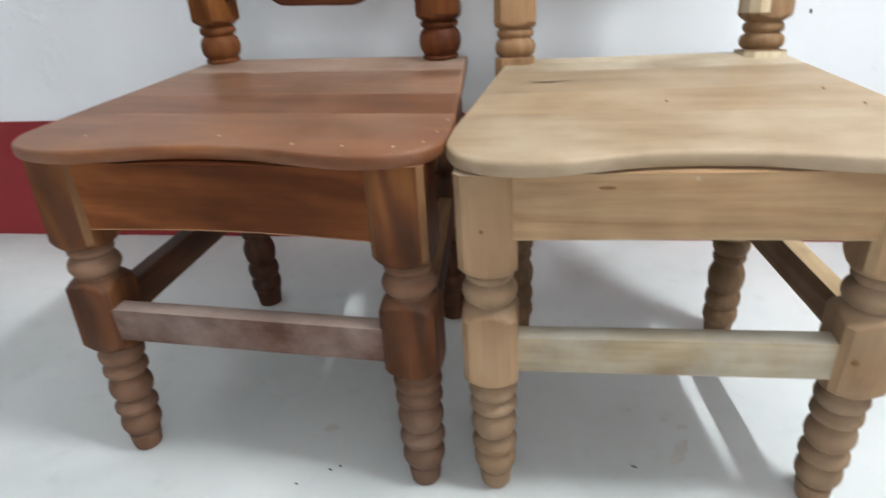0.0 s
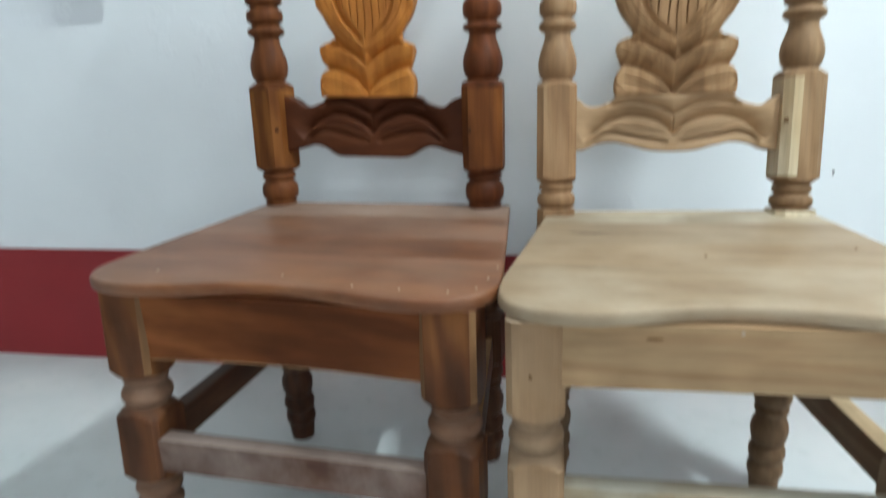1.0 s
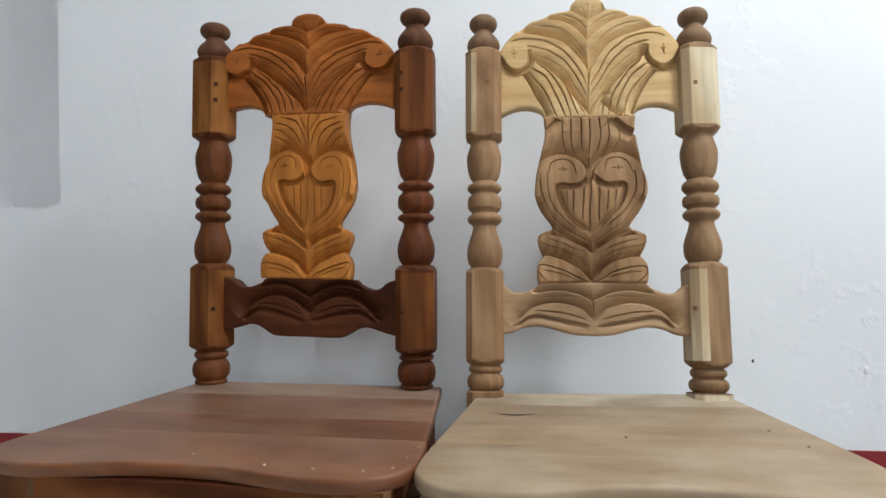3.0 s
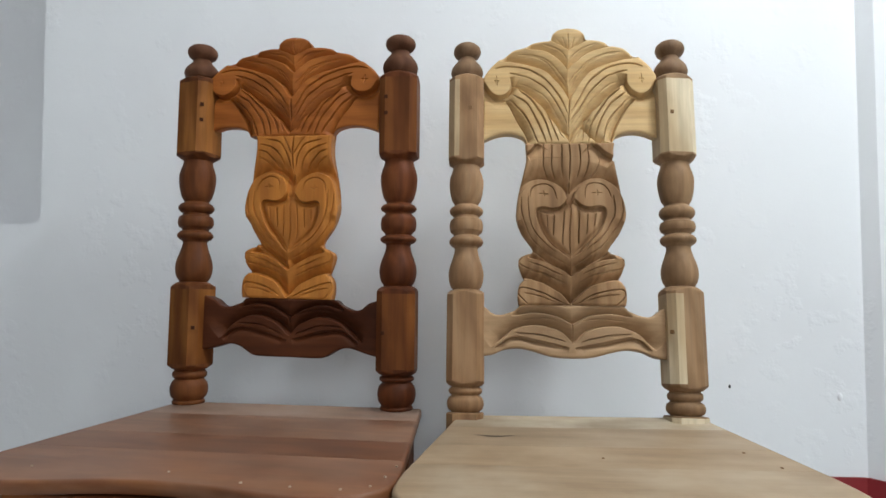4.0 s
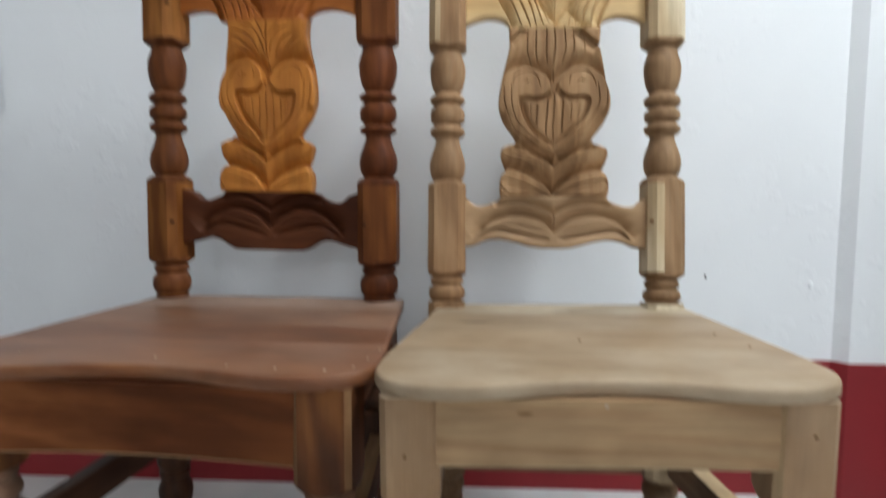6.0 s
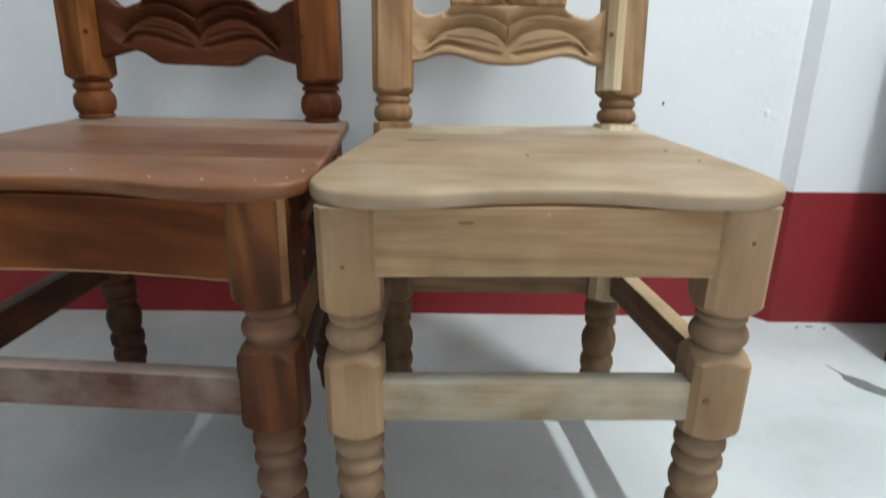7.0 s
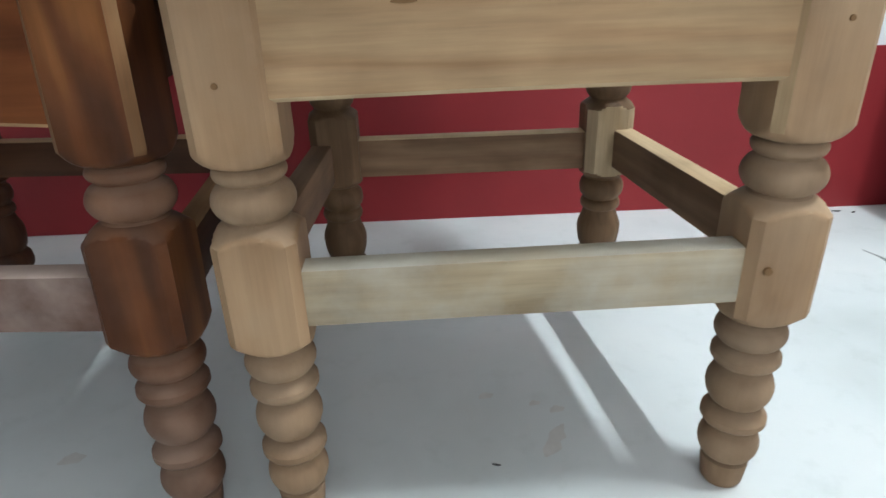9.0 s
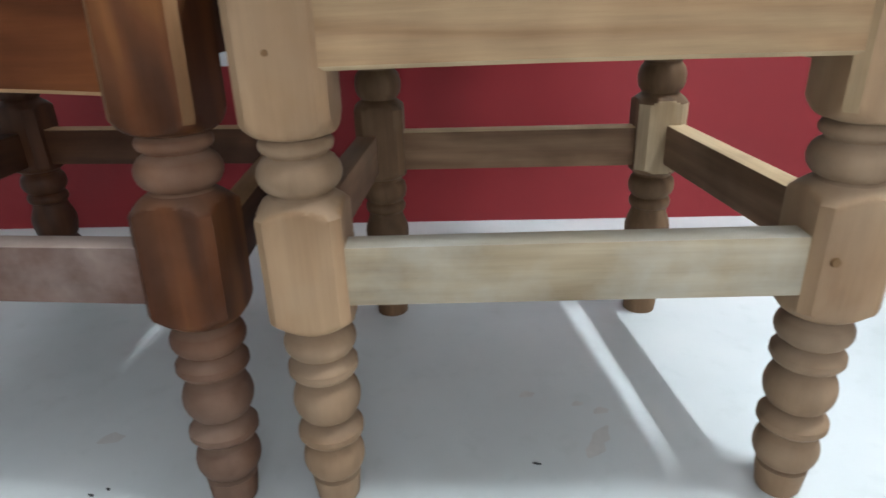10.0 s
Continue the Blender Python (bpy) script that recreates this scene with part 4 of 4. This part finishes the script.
def brown_marks(ob, p):
    dots(ob, "filled_nail", [(-0.005, 0.043, 0.4504), (0.09, 0.02, 0.4504), (0.145, 0.016, 0.4504), (0.198, 0.016, 0.4504), (0.225, 0.03, 0.4504), (0.232, 0.062, 0.4504), (0.236, 0.1, 0.4504), (-0.17, 0.04, 0.4504)], (0, 0, 1), 0.0017, FILLER)


chair("unfinished pale sanded wood chair with carved back", dict(
    at=(0.512, 1.462), turn=1.2, leg=0.0595, inner=0.1605, leg_tip=(0, 0.003), leg_kick=0.008, leg_shift=(0, 0), str_in=0.009, str_out=0.014, lift=0.005, seat_x=0.003, apron=0.3625, side_low=0.35, arch=0.001, chamfer=0.16, seat_half=0.2335, seat_deep=0.39, seat_back=0.183, joints=(0.13, 0.215, 0.315),
    back_at=(0.495, 1.843), back_turn=0.0, rake=0.16, tip=0.012, mid=0.002, crest_shift=0.0, rail_shift=0.0, post=0.057, posts=((-0.160, -0.160), (0.167, 0.177)), post_turn=(0, 7), pegs=(((0.25, -1, 0.49),), ((-0.4, -1, 0.474), (-0.885, -0.885, 0.127))),
    knots=((0.0308, 0.0433, 0.1918, 0.2589, 0.2798, 0.3101, 0.3295, 0.3963, 0.5529, 0.5813, 0.617), (0.0258, 0.0402, 0.1964, 0.2595, 0.2798, 0.3019, 0.3252, 0.3961, 0.5435, 0.5728, 0.6095)),
    crest_half=0.139, top=0.6355, seam_hi=0.431, seam_lo=0.168, splat_wide=1.03, rail_half=0.143, rail_low=-0.0055,
    rail_sole=[(0, 0.093), (0.03, 0.095), (0.06, 0.103), (0.083, 0.107), (0.105, 0.104), (0.125, 0.096), (0.16, 0.092)], wobble=0.4, curved=False, peg_wood=KNOT, plinth=True), PALE, pale_marks)
chair("reddish-brown wooden chair with carved back and dusty seat", dict(
    at=(0.032, 1.49), turn=-3.8, leg=0.062, inner=0.170, leg_tip=(0.03, 0), leg_kick=-0.046, leg_shift=(0, -0.003), str_in=-0.005, str_out=0.004, lift=0.0, seat_x=-0.008, apron=0.347, side_low=0.363, arch=0.006, chamfer=0.14, seat_half=0.2545, seat_deep=0.412, seat_back=0.211, joints=(0.125, 0.205, 0.325),
    back_at=(0.0455, 1.894), back_turn=-3.8, rake=0.05, tip=0.024, mid=-0.0145, crest_shift=-0.008, rail_shift=0.008, post=0.062, posts=((-0.1835, -0.1835), (0.177, 0.177)), post_turn=(-12, 4), pegs=(((0.885, -0.885, 0.507), (0.885, -0.885, 0.48), (0.885, -0.885, 0.127)), ((-0.6, -1, 0.505), (-0.6, -1, 0.478), (-0.6, -1, 0.122))),
    knots=((0.0402, 0.0551, 0.2031, 0.272, 0.2923, 0.3194, 0.3407, 0.4141, 0.5604, 0.5876, 0.624), (0.043, 0.0535, 0.196, 0.263, 0.2802, 0.3141, 0.3316, 0.4037, 0.5503, 0.5826, 0.618)),
    crest_half=0.151, top=0.624, seam_hi=0.452, seam_lo=0.176, splat_wide=0.98, rail_half=0.160, rail_low=-0.0065,
    rail_sole=[(0, 0.087), (0.052, 0.087), (0.066, 0.091), (0.085, 0.102), (0.105, 0.105), (0.13, 0.098), (0.17, 0.088)], wobble=2.1, curved=True, peg_wood=HOLE, plinth=False), BROWN, brown_marks)


# ---- small marks on the wall and floor ----
def blob(name, label, category, places, mat, high):
    """A low irregular patch lying on a surface: rows of (x, y, half width) joined, with a rounded top."""
    bm = bmesh.new()
    rows = []
    for n, (x, y, w) in enumerate(places):
        a, b = places[max(n - 1, 0)], places[min(n + 1, len(places) - 1)]
        d = Vector((b[0] - a[0], b[1] - a[1])).normalized()
        rows.append([bm.verts.new((x - d.y * w * q, y + d.x * w * q, high * (1 - q * q) + 0.0004)) for q in (-1, -0.6, 0, 0.6, 1)])
    for lo, hi in zip(rows, rows[1:]):
        for i in range(4):
            bm.faces.new((lo[i], hi[i], hi[i + 1], lo[i + 1]))
    return tagged(part(name, bm, mat), label, category)


GREY = plain("grey_smear", (0.2, 0.215, 0.205), 0.7, 90.0, 0.35)
CRUMB = plain("dark_crumb", (0.05, 0.05, 0.05), 0.8)
SMUDGE = plain("faint_brown_smudge", (0.6, 0.59, 0.57), 0.5, 60.0, 0.16)
blob("paint_smear", "dark grey paint smear on the cement floor", "stain", [(1.118, 1.944, 0.0008), (1.127, 1.922, 0.002), (1.131, 1.908, 0.004), (1.134, 1.898, 0.013), (1.146, 1.878, 0.017), (1.163, 1.855, 0.015), (1.182, 1.842, 0.014), (1.20, 1.834, 0.006)], GREY, 0.0006)
for x, y, w, turn in ((1.143, 2.098, 0.004, 0.3), (1.171, 2.102, 0.007, -0.2), (1.197, 2.094, 0.004, 0.2)):
    blob("crumb", "small dark crumb lying on the cement floor", "debris", [(x - w, y - w * turn, 0.0008), (x, y, 0.0026), (x + w, y + w * turn, 0.001)], CRUMB, 0.0016)
for x, y, w in ((0.1, 1.487, 0.003), (0.112, 1.494, 0.002), (0.497, 1.525, 0.004), (0.062, 1.46, 0.002)):
    blob("crumb", "small dark crumb lying on the cement floor", "debris", [(x - w, y + 0.001, 0.0006), (x, y, 0.0016), (x + w, y - 0.001, 0.0008)], CRUMB, 0.001)
blob("smudge", "faint brownish smudge on the cement floor", "stain", [(0.545, 1.532, 0.001), (0.549, 1.539, 0.006), (0.556, 1.546, 0.0085), (0.558, 1.555, 0.006), (0.563, 1.562, 0.009), (0.566, 1.57, 0.005), (0.572, 1.578, 0.001)], SMUDGE, 0.0001)


for x, y, w in ((0.497, 1.628, 0.008), (0.548, 1.612, 0.006), (0.57, 1.6, 0.008), (0.3, 1.55, 0.01), (0.08, 1.56, 0.012), (0.63, 1.4, 0.01)):
    blob("smudge", "faint brownish smudge on the cement floor", "stain", [(x - w, y - w * 0.4, 0.001), (x - w * 0.5, y, w * 0.55), (x, y + w * 0.3, w * 0.7), (x + w * 0.6, y + w * 0.2, w * 0.5), (x + w, y + w * 0.5, 0.001)], SMUDGE, 0.0001)


def wall_lump(x, z, w, h, mat, label):
    bm = bmesh.new()
    bmesh.ops.create_icosphere(bm, subdivisions=2, radius=1.0, matrix=Matrix.Translation((x, BACK, z)) @ Matrix.Diagonal((w, 0.003, h, 1)))
    tagged(part("plaster_lump", bm, mat), label, "plaster")


wall_lump(0.829, 0.449, 0.0022, 0.004, CRUMB, "small dark chip in the white wall plaster")
wall_lump(1.031, 0.432, 0.005, 0.008, WALL, "small white lump of plaster on the wall")
